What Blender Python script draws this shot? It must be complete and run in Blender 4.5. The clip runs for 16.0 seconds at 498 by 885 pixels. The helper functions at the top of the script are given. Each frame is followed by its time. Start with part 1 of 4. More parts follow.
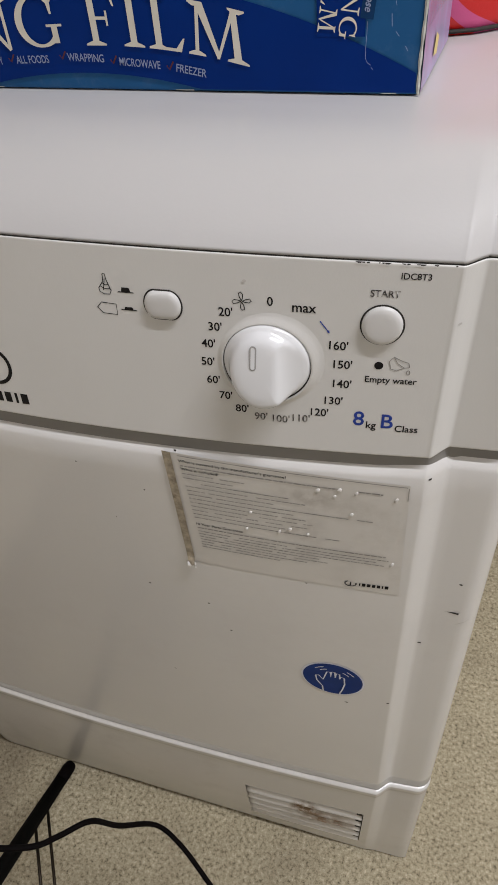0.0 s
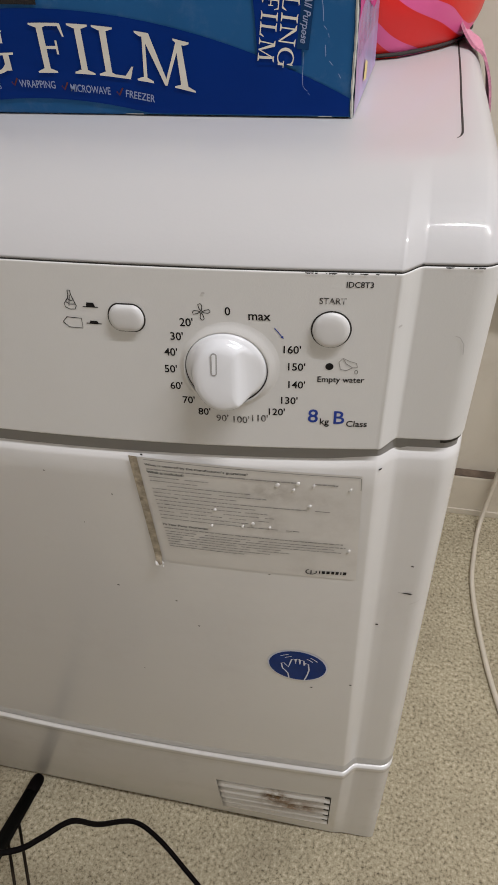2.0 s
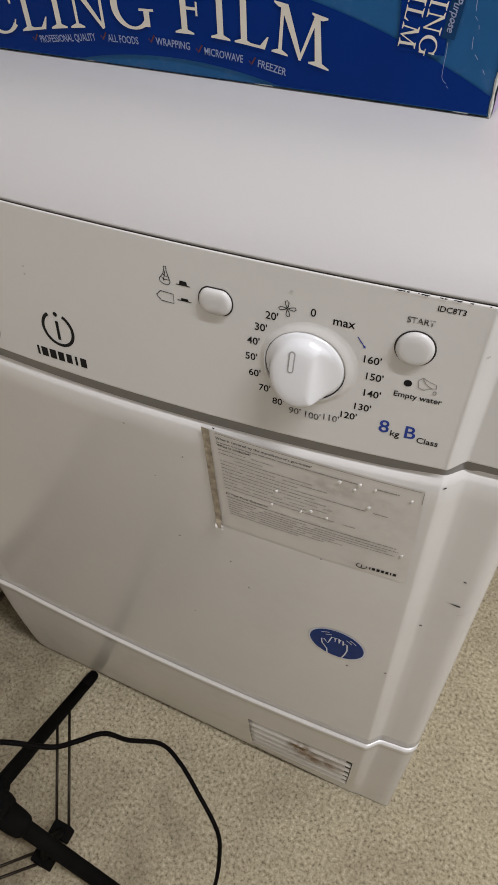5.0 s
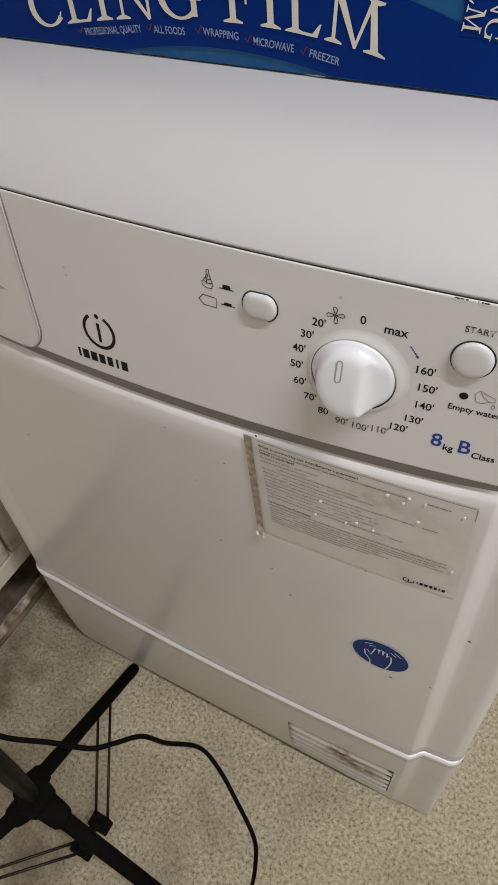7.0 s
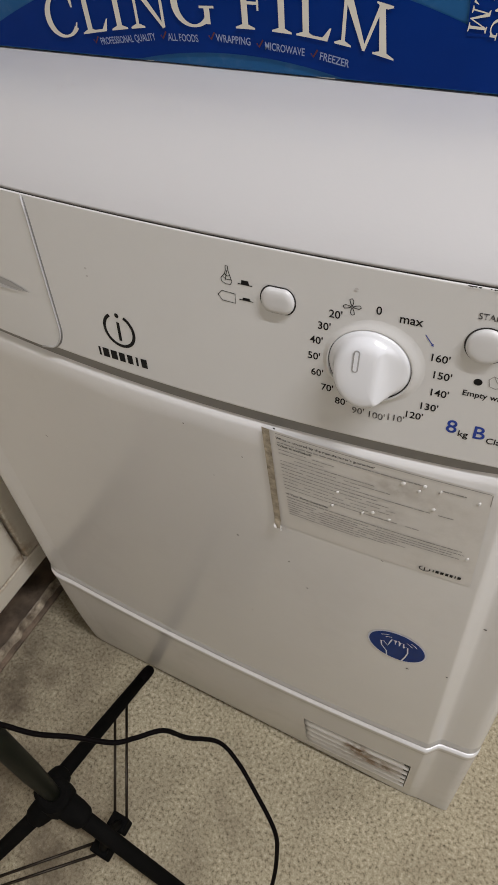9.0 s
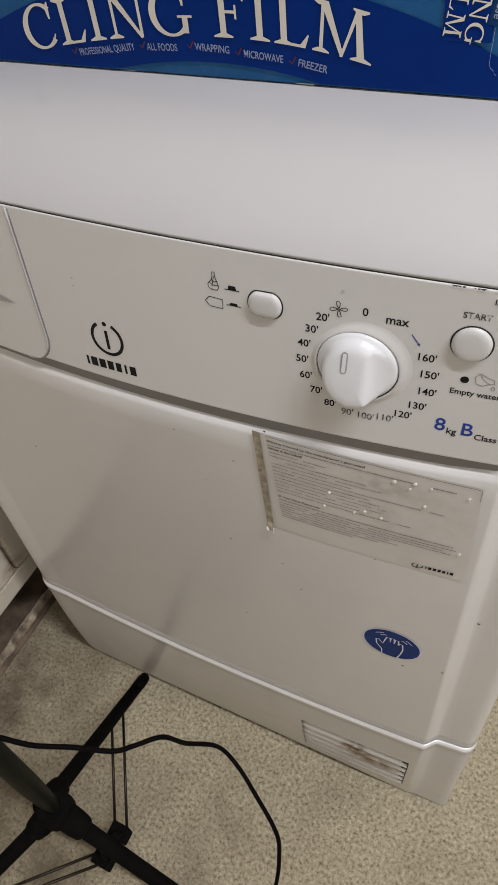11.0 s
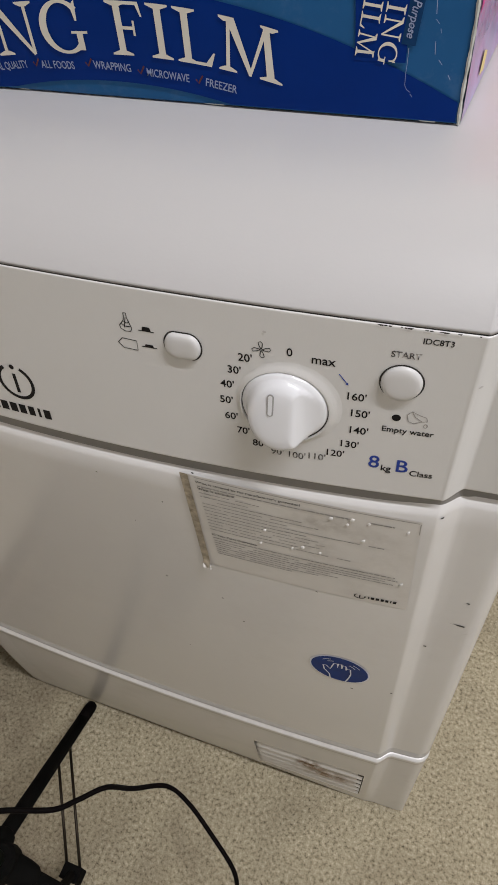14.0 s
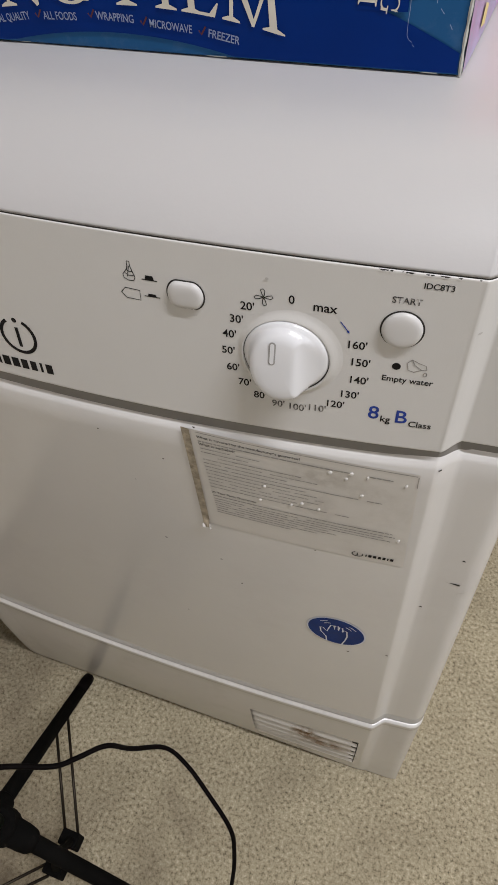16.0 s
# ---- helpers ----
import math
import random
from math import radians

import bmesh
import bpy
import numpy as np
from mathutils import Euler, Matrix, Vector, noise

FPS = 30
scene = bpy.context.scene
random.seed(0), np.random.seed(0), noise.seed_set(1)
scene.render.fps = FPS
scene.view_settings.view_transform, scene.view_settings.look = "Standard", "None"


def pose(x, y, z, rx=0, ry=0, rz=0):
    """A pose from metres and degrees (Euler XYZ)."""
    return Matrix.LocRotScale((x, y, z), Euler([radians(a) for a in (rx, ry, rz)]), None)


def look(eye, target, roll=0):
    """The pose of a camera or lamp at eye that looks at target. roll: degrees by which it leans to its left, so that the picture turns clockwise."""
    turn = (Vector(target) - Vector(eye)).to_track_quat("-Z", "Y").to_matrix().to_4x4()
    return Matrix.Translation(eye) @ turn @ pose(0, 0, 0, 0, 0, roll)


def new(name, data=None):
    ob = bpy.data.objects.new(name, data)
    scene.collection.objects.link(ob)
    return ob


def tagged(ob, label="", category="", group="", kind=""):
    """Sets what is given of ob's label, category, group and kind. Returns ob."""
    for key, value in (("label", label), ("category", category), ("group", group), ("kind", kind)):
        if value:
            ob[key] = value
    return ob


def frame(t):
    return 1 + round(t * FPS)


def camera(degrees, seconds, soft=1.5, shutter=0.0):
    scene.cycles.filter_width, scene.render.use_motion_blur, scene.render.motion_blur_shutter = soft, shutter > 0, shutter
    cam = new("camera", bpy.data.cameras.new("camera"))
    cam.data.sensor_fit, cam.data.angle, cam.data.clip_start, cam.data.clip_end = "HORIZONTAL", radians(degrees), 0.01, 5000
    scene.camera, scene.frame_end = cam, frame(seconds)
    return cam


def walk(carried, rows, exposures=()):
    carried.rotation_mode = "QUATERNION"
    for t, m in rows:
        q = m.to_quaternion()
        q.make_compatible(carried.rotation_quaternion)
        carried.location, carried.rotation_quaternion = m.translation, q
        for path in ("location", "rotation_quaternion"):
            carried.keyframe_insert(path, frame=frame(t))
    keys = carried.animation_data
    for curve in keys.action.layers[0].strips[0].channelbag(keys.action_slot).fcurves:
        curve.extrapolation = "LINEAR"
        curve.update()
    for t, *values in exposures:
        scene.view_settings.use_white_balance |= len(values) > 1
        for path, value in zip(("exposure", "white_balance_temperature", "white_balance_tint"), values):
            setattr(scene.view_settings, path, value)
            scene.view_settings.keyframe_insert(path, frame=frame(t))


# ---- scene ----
cam = camera(41.0, 16.0)
PATH = [
    (0, (0.221, -0.259, 0.959), (-0.257, 1.121, -0.407), -4.0),
    (0.5, (0.219, -0.267, 0.963), (-0.25, 1.119, -0.401), -3.8),
    (1, (0.224, -0.273, 0.974), (-0.196, 1.131, -0.387), -3.4),
    (1.5, (0.224, -0.278, 0.971), (-0.122, 1.146, -0.39), -2.5),
    (2, (0.218, -0.28, 0.974), (-0.106, 1.148, -0.388), -2.5),
    (2.5, (0.205, -0.285, 0.985), (-0.104, 1.144, -0.38), -2.6),
    (3, (0.196, -0.29, 0.997), (-0.098, 1.131, -0.379), -2.6),
    (3.5, (0.209, -0.284, 1.036), (-0.161, 1.104, -0.356), -2.1),
    (4, (0.234, -0.273, 1.026), (-0.244, 1.02, -0.423), -1.3),
    (4.5, (0.241, -0.268, 1.015), (-0.288, 0.974, -0.461), -1.0),
    (5, (0.232, -0.255, 1.0), (-0.345, 0.941, -0.495), -1.4),
    (7.5, (0.225, -0.237, 0.996), (-0.481, 0.869, -0.513), -5.6),
    (8, (0.225, -0.242, 0.9985), (-0.488, 0.865, -0.506), -6.1),
    (10.5, (0.221, -0.259, 0.999), (-0.465, 0.882, -0.493), -6.7),
    (11, (0.222, -0.256, 1.001), (-0.451, 0.891, -0.492), -6.8),
    (11.5, (0.216, -0.253, 1.0), (-0.44, 0.906, -0.492), -6.6),
    (12, (0.213, -0.249, 1.002), (-0.423, 0.924, -0.489), -6.3),
    (12.5, (0.219, -0.246, 0.999), (-0.389, 0.94, -0.492), -6.1),
    (13, (0.222, -0.24, 0.996), (-0.369, 0.952, -0.497), -6.1),
    (13.5, (0.22, -0.233, 1.001), (-0.355, 0.966, -0.493), -6.0),
    (14, (0.217, -0.22, 1.001), (-0.298, 0.979, -0.514), -4.5),
    (14.5, (0.223, -0.229, 1.001), (-0.253, 0.943, -0.548), -3.7),
    (15, (0.228, -0.244, 1.0), (-0.24, 0.932, -0.549), -3.1),
    (15.5, (0.223, -0.241, 0.995), (-0.255, 0.942, -0.545), -3.3),
    (16, (0.219, -0.238, 0.992), (-0.271, 0.941, -0.547), -3.8),
]
EXPOSURES = [(0, -0.06), (1.5, -0.04), (3.5, -0.01), (5, 0.0), (12, 0.02), (13, -0.03), (13.5, -0.05), (16, -0.04)]
walk(cam, [(t, look(eye, target, roll)) for t, eye, target, roll in PATH], EXPOSURES)

# ---- light: one fluorescent batten on the ceiling, a closed room round it ----
world = bpy.data.worlds.new("world")
scene.world = world
world.use_nodes = True
world.node_tree.nodes["Background"].inputs[0].default_value = (1.0, 0.97, 0.94, 1)
world.node_tree.nodes["Background"].inputs[1].default_value = 0.05
scene.view_settings.exposure = 0.0
LAMP = (1.05, -0.24, 2.33)
lamp_data = bpy.data.lights.new("tube_light", "AREA")
lamp_data.shape, lamp_data.size, lamp_data.size_y = "RECTANGLE", 1.2, 0.022
lamp_data.energy, lamp_data.color = 30.8, (0.962, 0.960, 1.0)
lamp = new("tube_light", lamp_data)
lamp.matrix_world = pose(LAMP[0], LAMP[1], LAMP[2] - 0.035, 0, 0, 4)


# ---- materials ----
def stain_or_shade(n, l, co, out, spots):
    """Soft-edged patches of dirt, on the carpet also of shade, each (centre, size along the axes, colour, amount),
    broken up by noise.
    """
    for centre, size, colour, amount in spots:
        place = n.new("ShaderNodeMapping")
        place.vector_type = "TEXTURE"
        place.inputs["Location"].default_value, place.inputs["Scale"].default_value = centre, size
        l.new(co.outputs["Object"], place.inputs["Vector"])
        ball = n.new("ShaderNodeTexGradient")
        ball.gradient_type = "SPHERICAL"
        l.new(place.outputs["Vector"], ball.inputs["Vector"])
        rough = n.new("ShaderNodeTexNoise")
        rough.inputs["Scale"].default_value, rough.inputs["Detail"].default_value = 1.6 / min(size), 7
        rough.inputs["Roughness"].default_value = 0.65
        l.new(co.outputs["Object"], rough.inputs["Vector"])
        break_up = n.new("ShaderNodeMapRange")
        break_up.inputs["From Min"].default_value, break_up.inputs["From Max"].default_value = 0.36, 0.62
        l.new(rough.outputs["Fac"], break_up.inputs["Value"])
        both = n.new("ShaderNodeMath")
        both.operation = "MULTIPLY"
        l.new(ball.outputs["Fac"], both.inputs[0])
        l.new(break_up.outputs["Result"], both.inputs[1])
        amt = n.new("ShaderNodeMath")
        amt.operation = "MULTIPLY"
        amt.use_clamp = True
        amt.inputs[1].default_value = amount
        l.new(both.outputs[0], amt.inputs[0])
        mix = n.new("ShaderNodeMix")
        mix.data_type = "RGBA"
        l.new(amt.outputs[0], mix.inputs["Factor"])
        l.new(out, mix.inputs["A"])
        mix.inputs["B"].default_value = (*colour, 1)
        out = mix.outputs["Result"]
    return out


def material(name, colour, rough=0.5, metal=0.0, coat=0.0, tint=0.06, scale=8.0, bump=0.0, bump_scale=300.0, dirt=None, dirt_amount=0.0, dirt_scale=14.0, spec=0.5, dirt_from=0.52, spots=()):
    """A painted or moulded surface: base colour with broad mottling, fine grain in the relief, and stains of a second colour."""
    m = bpy.data.materials.new(name)
    m.use_nodes = True
    n, l = m.node_tree.nodes, m.node_tree.links
    b = n["Principled BSDF"]
    b.inputs["Roughness"].default_value, b.inputs["Metallic"].default_value = rough, metal
    b.inputs["Coat Weight"].default_value = coat
    b.inputs["Coat Roughness"].default_value = 0.025
    b.inputs["Specular IOR Level"].default_value = spec
    co = n.new("ShaderNodeTexCoord")
    big = n.new("ShaderNodeTexNoise")
    big.inputs["Scale"].default_value, big.inputs["Detail"].default_value = scale, 4
    l.new(co.outputs["Object"], big.inputs["Vector"])
    ramp = n.new("ShaderNodeValToRGB")
    ramp.color_ramp.elements[0].position, ramp.color_ramp.elements[1].position = 0.3, 0.7
    ramp.color_ramp.elements[0].color = (*[c * (1 - tint) for c in colour], 1)
    ramp.color_ramp.elements[1].color = (*[min(1, c * (1 + tint * 0.5)) for c in colour], 1)
    l.new(big.outputs["Fac"], ramp.inputs["Fac"])
    out = ramp.outputs["Color"]
    if dirt:
        specks = n.new("ShaderNodeTexNoise")
        specks.inputs["Scale"].default_value, specks.inputs["Detail"].default_value, specks.inputs["Roughness"].default_value = dirt_scale, 8, 0.7
        l.new(co.outputs["Object"], specks.inputs["Vector"])
        cut = n.new("ShaderNodeMapRange")
        cut.inputs["From Min"].default_value, cut.inputs["From Max"].default_value = dirt_from, dirt_from + 0.26
        cut.inputs["To Max"].default_value = dirt_amount
        l.new(specks.outputs["Fac"], cut.inputs["Value"])
        mix = n.new("ShaderNodeMix")
        mix.data_type = "RGBA"
        l.new(cut.outputs["Result"], mix.inputs["Factor"])
        l.new(out, mix.inputs["A"])
        mix.inputs["B"].default_value = (*dirt, 1)
        out = mix.outputs["Result"]
    out = stain_or_shade(n, l, co, out, spots)
    l.new(out, b.inputs["Base Color"])
    rr = n.new("ShaderNodeMapRange")
    rr.inputs["To Min"].default_value, rr.inputs["To Max"].default_value = rough * 0.85, min(1, rough * 1.15)
    l.new(big.outputs["Fac"], rr.inputs["Value"])
    l.new(rr.outputs["Result"], b.inputs["Roughness"])
    if bump:
        fine = n.new("ShaderNodeTexNoise")
        fine.inputs["Scale"].default_value, fine.inputs["Detail"].default_value = bump_scale, 3
        l.new(co.outputs["Object"], fine.inputs["Vector"])
        bp = n.new("ShaderNodeBump")
        bp.inputs["Strength"].default_value, bp.inputs["Distance"].default_value = bump, 0.001
        l.new(fine.outputs["Fac"], bp.inputs["Height"])
        l.new(bp.outputs["Normal"], b.inputs["Normal"])
    return m


def carpet_material():
    """Beige loop-pile carpet with dark and light flecks."""
    m = bpy.data.materials.new("carpet")
    m.use_nodes = True
    n, l = m.node_tree.nodes, m.node_tree.links
    b = n["Principled BSDF"]
    b.inputs["Roughness"].default_value = 0.85
    b.inputs["Specular IOR Level"].default_value = 0.2
    co = n.new("ShaderNodeTexCoord")
    fleck = n.new("ShaderNodeTexNoise")
    fleck.inputs["Scale"].default_value, fleck.inputs["Detail"].default_value, fleck.inputs["Roughness"].default_value = 215, 4, 0.62
    l.new(co.outputs["Object"], fleck.inputs["Vector"])
    ramp = n.new("ShaderNodeValToRGB")
    e = ramp.color_ramp.elements
    e[0].position, e[0].color = 0.33, (0.105, 0.09, 0.06, 1)
    e[1].position, e[1].color = 0.65, (0.67, 0.605, 0.455, 1)
    e.new(0.42).color = (0.30, 0.26, 0.175, 1)
    e.new(0.49).color = (0.435, 0.382, 0.268, 1)
    e.new(0.57).color = (0.505, 0.45, 0.325, 1)
    fine = n.new("ShaderNodeTexNoise")
    fine.inputs["Scale"].default_value, fine.inputs["Detail"].default_value, fine.inputs["Roughness"].default_value = 560, 2, 0.6
    l.new(co.outputs["Object"], fine.inputs["Vector"])
    pile = n.new("ShaderNodeMix")
    pile.inputs["Factor"].default_value = 0.25
    l.new(fleck.outputs["Fac"], pile.inputs["A"])
    l.new(fine.outputs["Fac"], pile.inputs["B"])
    l.new(pile.outputs["Result"], ramp.inputs["Fac"])
    soil = n.new("ShaderNodeTexNoise")
    soil.inputs["Scale"].default_value, soil.inputs["Detail"].default_value = 10, 6
    l.new(co.outputs["Object"], soil.inputs["Vector"])
    sr = n.new("ShaderNodeMapRange")
    sr.inputs["From Min"].default_value, sr.inputs["From Max"].default_value = 0.42, 0.72
    sr.inputs["To Max"].default_value = 0.28
    l.new(soil.outputs["Fac"], sr.inputs["Value"])
    mix = n.new("ShaderNodeMix")
    mix.data_type = "RGBA"
    l.new(sr.outputs["Result"], mix.inputs["Factor"])
    l.new(ramp.outputs["Color"], mix.inputs["A"])
    mix.inputs["B"].default_value = (0.145, 0.118, 0.08, 1)
    # brown patches paint soil, and the shade by the cupboard and under the stand
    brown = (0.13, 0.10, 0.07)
    out = stain_or_shade(n, l, co, mix.outputs["Result"], [((-0.34, -0.10, 0), (0.17, 0.30, 1), brown, 1.1), ((-0.20, -0.26, 0), (0.24, 0.20, 1), brown, 1.2), ((-0.02, -0.24, 0), (0.20, 0.15, 1), brown, 0.6), ((0.02, -0.12, 0), (0.10, 0.07, 1), brown, 0.4)])
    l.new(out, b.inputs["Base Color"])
    bp = n.new("ShaderNodeBump")
    bp.inputs["Strength"].default_value, bp.inputs["Distance"].default_value = 0.4, 0.002
    l.new(fleck.outputs["Fac"], bp.inputs["Height"])
    l.new(bp.outputs["Normal"], b.inputs["Normal"])
    return m


def fabric_material():
    """Red and pink printed bag cloth in broad wavy zebra bands."""
    m = bpy.data.materials.new("printed_bag")
    m.use_nodes = True
    n, l = m.node_tree.nodes, m.node_tree.links
    b = n["Principled BSDF"]
    b.inputs["Roughness"].default_value = 0.38
    co = n.new("ShaderNodeTexCoord")
    turn = n.new("ShaderNodeMapping")
    turn.inputs["Rotation"].default_value = (0.0, -0.55, 0.35)
    turn.inputs["Location"].default_value = (0.013, 0.02, 0.018)
    l.new(co.outputs["Object"], turn.inputs["Vector"])
    wave = n.new("ShaderNodeTexWave")
    wave.bands_direction = "Z"
    wave.inputs["Scale"].default_value, wave.inputs["Distortion"].default_value = 10.0, 4.5
    wave.inputs["Detail"].default_value, wave.inputs["Detail Scale"].default_value = 0.6, 1.1
    l.new(turn.outputs["Vector"], wave.inputs["Vector"])
    ramp = n.new("ShaderNodeValToRGB")
    ramp.color_ramp.interpolation = "LINEAR"
    e = ramp.color_ramp.elements
    e[0].position, e[0].color = 0.72, (0.75, 0.016, 0.012, 1)
    e[1].position, e[1].color = 0.75, (0.78, 0.12, 0.33, 1)
    l.new(wave.outputs["Fac"], ramp.inputs["Fac"])
    l.new(ramp.outputs["Color"], b.inputs["Base Color"])
    fine = n.new("ShaderNodeTexNoise")
    fine.inputs["Scale"].default_value = 900
    l.new(co.outputs["Object"], fine.inputs["Vector"])
    bp = n.new("ShaderNodeBump")
    bp.inputs["Strength"].default_value, bp.inputs["Distance"].default_value = 0.2, 0.0006
    l.new(fine.outputs["Fac"], bp.inputs["Height"])
    l.new(bp.outputs["Normal"], b.inputs["Normal"])
    return m


def film_material():
    """Thin clear wrap, torn and wrinkled: mostly clear, with a sharp gloss."""
    m = bpy.data.materials.new("clear_film")
    m.use_nodes = True
    n, l = m.node_tree.nodes, m.node_tree.links
    clear, gloss, both = n.new("ShaderNodeBsdfTransparent"), n.new("ShaderNodeBsdfGlossy"), n.new("ShaderNodeMixShader")
    gloss.inputs["Roughness"].default_value = 0.05
    both.inputs["Fac"].default_value = 0.13
    l.new(clear.outputs["BSDF"], both.inputs[1])
    l.new(gloss.outputs["BSDF"], both.inputs[2])
    l.new(both.outputs["Shader"], n["Material Output"].inputs["Surface"])
    n.remove(n["Principled BSDF"])
    co = n.new("ShaderNodeTexCoord")
    crease = n.new("ShaderNodeTexVoronoi")
    crease.feature = "DISTANCE_TO_EDGE"
    crease.inputs["Scale"].default_value = 70
    l.new(co.outputs["Object"], crease.inputs["Vector"])
    bp = n.new("ShaderNodeBump")
    bp.inputs["Strength"].default_value, bp.inputs["Distance"].default_value = 0.8, 0.004
    l.new(crease.outputs["Distance"], bp.inputs["Height"])
    l.new(bp.outputs["Normal"], gloss.inputs["Normal"])
    return m


ENAMEL = material("white_enamel", (0.77, 0.762, 0.755), 0.19, spec=0.75, tint=0.03, scale=5, bump=0.04, bump_scale=500, dirt=(0.42, 0.38, 0.36), dirt_amount=0.17, dirt_scale=5)
KICKW = material("grimy_enamel", (0.67, 0.655, 0.635), 0.24, spec=0.6, tint=0.05, scale=7, bump=0.04, bump_scale=500, dirt=(0.36, 0.31, 0.26), dirt_amount=0.28, dirt_scale=11)
PANEL = material("grey_white_plastic", (0.735, 0.730, 0.716), 0.36, tint=0.02, scale=6, bump=0.06, bump_scale=900, dirt=(0.5, 0.45, 0.38), dirt_amount=0.12, dirt_scale=6)
# base set darker than the enamel, to offset the strong light on the top
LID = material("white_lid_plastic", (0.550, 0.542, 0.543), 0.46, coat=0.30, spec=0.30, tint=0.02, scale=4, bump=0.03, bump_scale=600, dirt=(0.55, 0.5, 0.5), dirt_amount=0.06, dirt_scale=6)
KNOBW = material("glossy_white_plastic", (0.80, 0.81, 0.835), 0.14, tint=0.02, scale=20)
BUTTONW = material("satin_white_plastic", (0.69, 0.685, 0.68), 0.30, tint=0.03, scale=60)
DARKGAP = material("dark_gap", (0.03, 0.027, 0.024), 0.8)
# grey that puts the shade inside the panel gaps into the colour
GAPGREY = material("gap_shade_grey", (0.265, 0.256, 0.244), 0.7)
INK = material("black_print", (0.014, 0.013, 0.013), 0.6, spec=0.15, tint=0.2, scale=300)
INKGREY = material("grey_print", (0.36, 0.345, 0.325), 0.6, tint=0.5, scale=200)
INKWORN = material("worn_print", (0.055, 0.05, 0.05), 0.55, tint=0.2, scale=400, dirt=(0.74, 0.72, 0.69), dirt_amount=1.0, dirt_scale=260, dirt_from=0.46)
INKBLUE = material("blue_print", (0.011, 0.048, 0.34), 0.45, tint=0.2, scale=300)
BADGE = material("blue_badge", (0.004, 0.034, 0.20), 0.42, spec=0.12, tint=0.15, scale=90)
BADGEW = material("badge_white", (0.72, 0.75, 0.85), 0.35)
STICKER = material("worn_film_label", (0.71, 0.69, 0.66), 0.40, tint=0.05, scale=25, dirt=(0.42, 0.38, 0.33), dirt_amount=0.35, dirt_scale=22, spots=[((0.168, 0, 0.672), (0.030, 1, 0.014), (0.45, 0.42, 0.385), 0.8), ((0.165, 0, 0.640), (0.016, 1, 0.026), (0.46, 0.43, 0.395), 0.7), ((0.195, 0, 0.664), (0.02, 1, 0.016), (0.48, 0.45, 0.41), 0.6)])
BUBBLE = material("lifted_flake", (0.71, 0.695, 0.67), 0.5)
TAPE = material("aged_tape", (0.47, 0.41, 0.32), 0.35, tint=0.5, scale=220, dirt=(0.13, 0.09, 0.055), dirt_amount=0.9, dirt_scale=260)
CARD_BLUE = material("blue_card", (0.016, 0.100, 0.26), 0.38, spec=0.14, tint=0.10, scale=20, dirt=(0.25, 0.33, 0.45), dirt_amount=0.15, dirt_scale=60)
CARD_NAVY = material("navy_card", (0.001, 0.026, 0.19), 0.38, spec=0.08, tint=0.10, scale=20)
CARD_TEAL = material("teal_card", (0.005, 0.040, 0.125), 0.4, spec=0.14)
CARD_CREAM = material("cream_print", (0.74, 0.70, 0.60), 0.4, tint=0.06, scale=60)
CARD_PALE = material("pale_print", (0.27, 0.33, 0.51), 0.4)
CARD_RED = material("red_print", (0.085, 0.012, 0.012), 0.4)
CARD_BLACK = material("black_card", (0.008, 0.007, 0.010), 0.25)
CARD_RAW = material("raw_card_edge", (0.55, 0.56, 0.52), 0.7, tint=0.3, scale=200)
CARD_LILAC = material("faded_lilac_card", (0.36, 0.42, 0.62), 0.35, tint=0.35, scale=25, dirt=(0.50, 0.10, 0.36), dirt_amount=0.8, dirt_scale=14, dirt_from=0.42)
CARD_PINK = material("magenta_print", (0.55, 0.05, 0.28), 0.4)
CARD_YELLOW = material("yellow_print", (0.75, 0.62, 0.22), 0.4)
BLACKP = material("black_plastic", (0.006, 0.0058, 0.0055), 0.8, spec=0.04, tint=0.3, scale=40, bump=0.15, bump_scale=400)
GREENP = material("dark_green_tube", (0.006, 0.0075, 0.005), 0.42, spec=0.09, tint=0.2, scale=30)
STEELW = material("dark_wire", (0.030, 0.022, 0.014), 0.40, metal=0.6, tint=0.4, scale=120)
RUBBER = material("black_cable_rubber", (0.004, 0.003, 0.003), 0.7, spec=0.05, tint=0.2, scale=60)
CABLEW = material("cream_cable", (0.66, 0.60, 0.50), 0.45, tint=0.1, scale=40)
MARK = material("scuff", (0.035, 0.03, 0.028), 0.7)
VENTW = material("stained_enamel", (0.74, 0.73, 0.715), 0.30, tint=0.03, scale=5, dirt=(0.40, 0.33, 0.26), dirt_amount=0.5, dirt_scale=60, spots=[((0.166, 0, 0.122), (0.022, 1, 0.030), (0.17, 0.095, 0.04), 2.8), ((0.185, 0, 0.100), (0.050, 1, 0.034), (0.24, 0.16, 0.10), 1.5)])
# near-black backing carries the shade inside the vent slots
VENTGAP = material("vent_slot_shade", (0.085, 0.072, 0.058), 0.8, tint=0.5, scale=60)
SMALLPRINT = material("faded_small_print", (0.37, 0.355, 0.34), 0.6, tint=0.4, scale=200)
# outlines the knob's pointer slot and paints shade in the drawer's grip
SLOTG = material("slot_and_shade_grey", (0.40, 0.395, 0.39), 0.5)
SMUDGE = material("faint_smudge", (0.50, 0.492, 0.49), 0.6, dirt=(0.55, 0.54, 0.54), dirt_amount=0.9, dirt_scale=500, dirt_from=0.4)
MARKG = material("pale_scuff", (0.58, 0.565, 0.55), 0.6)
CARPET = carpet_material()
BAG = fabric_material()
FILM = film_material()
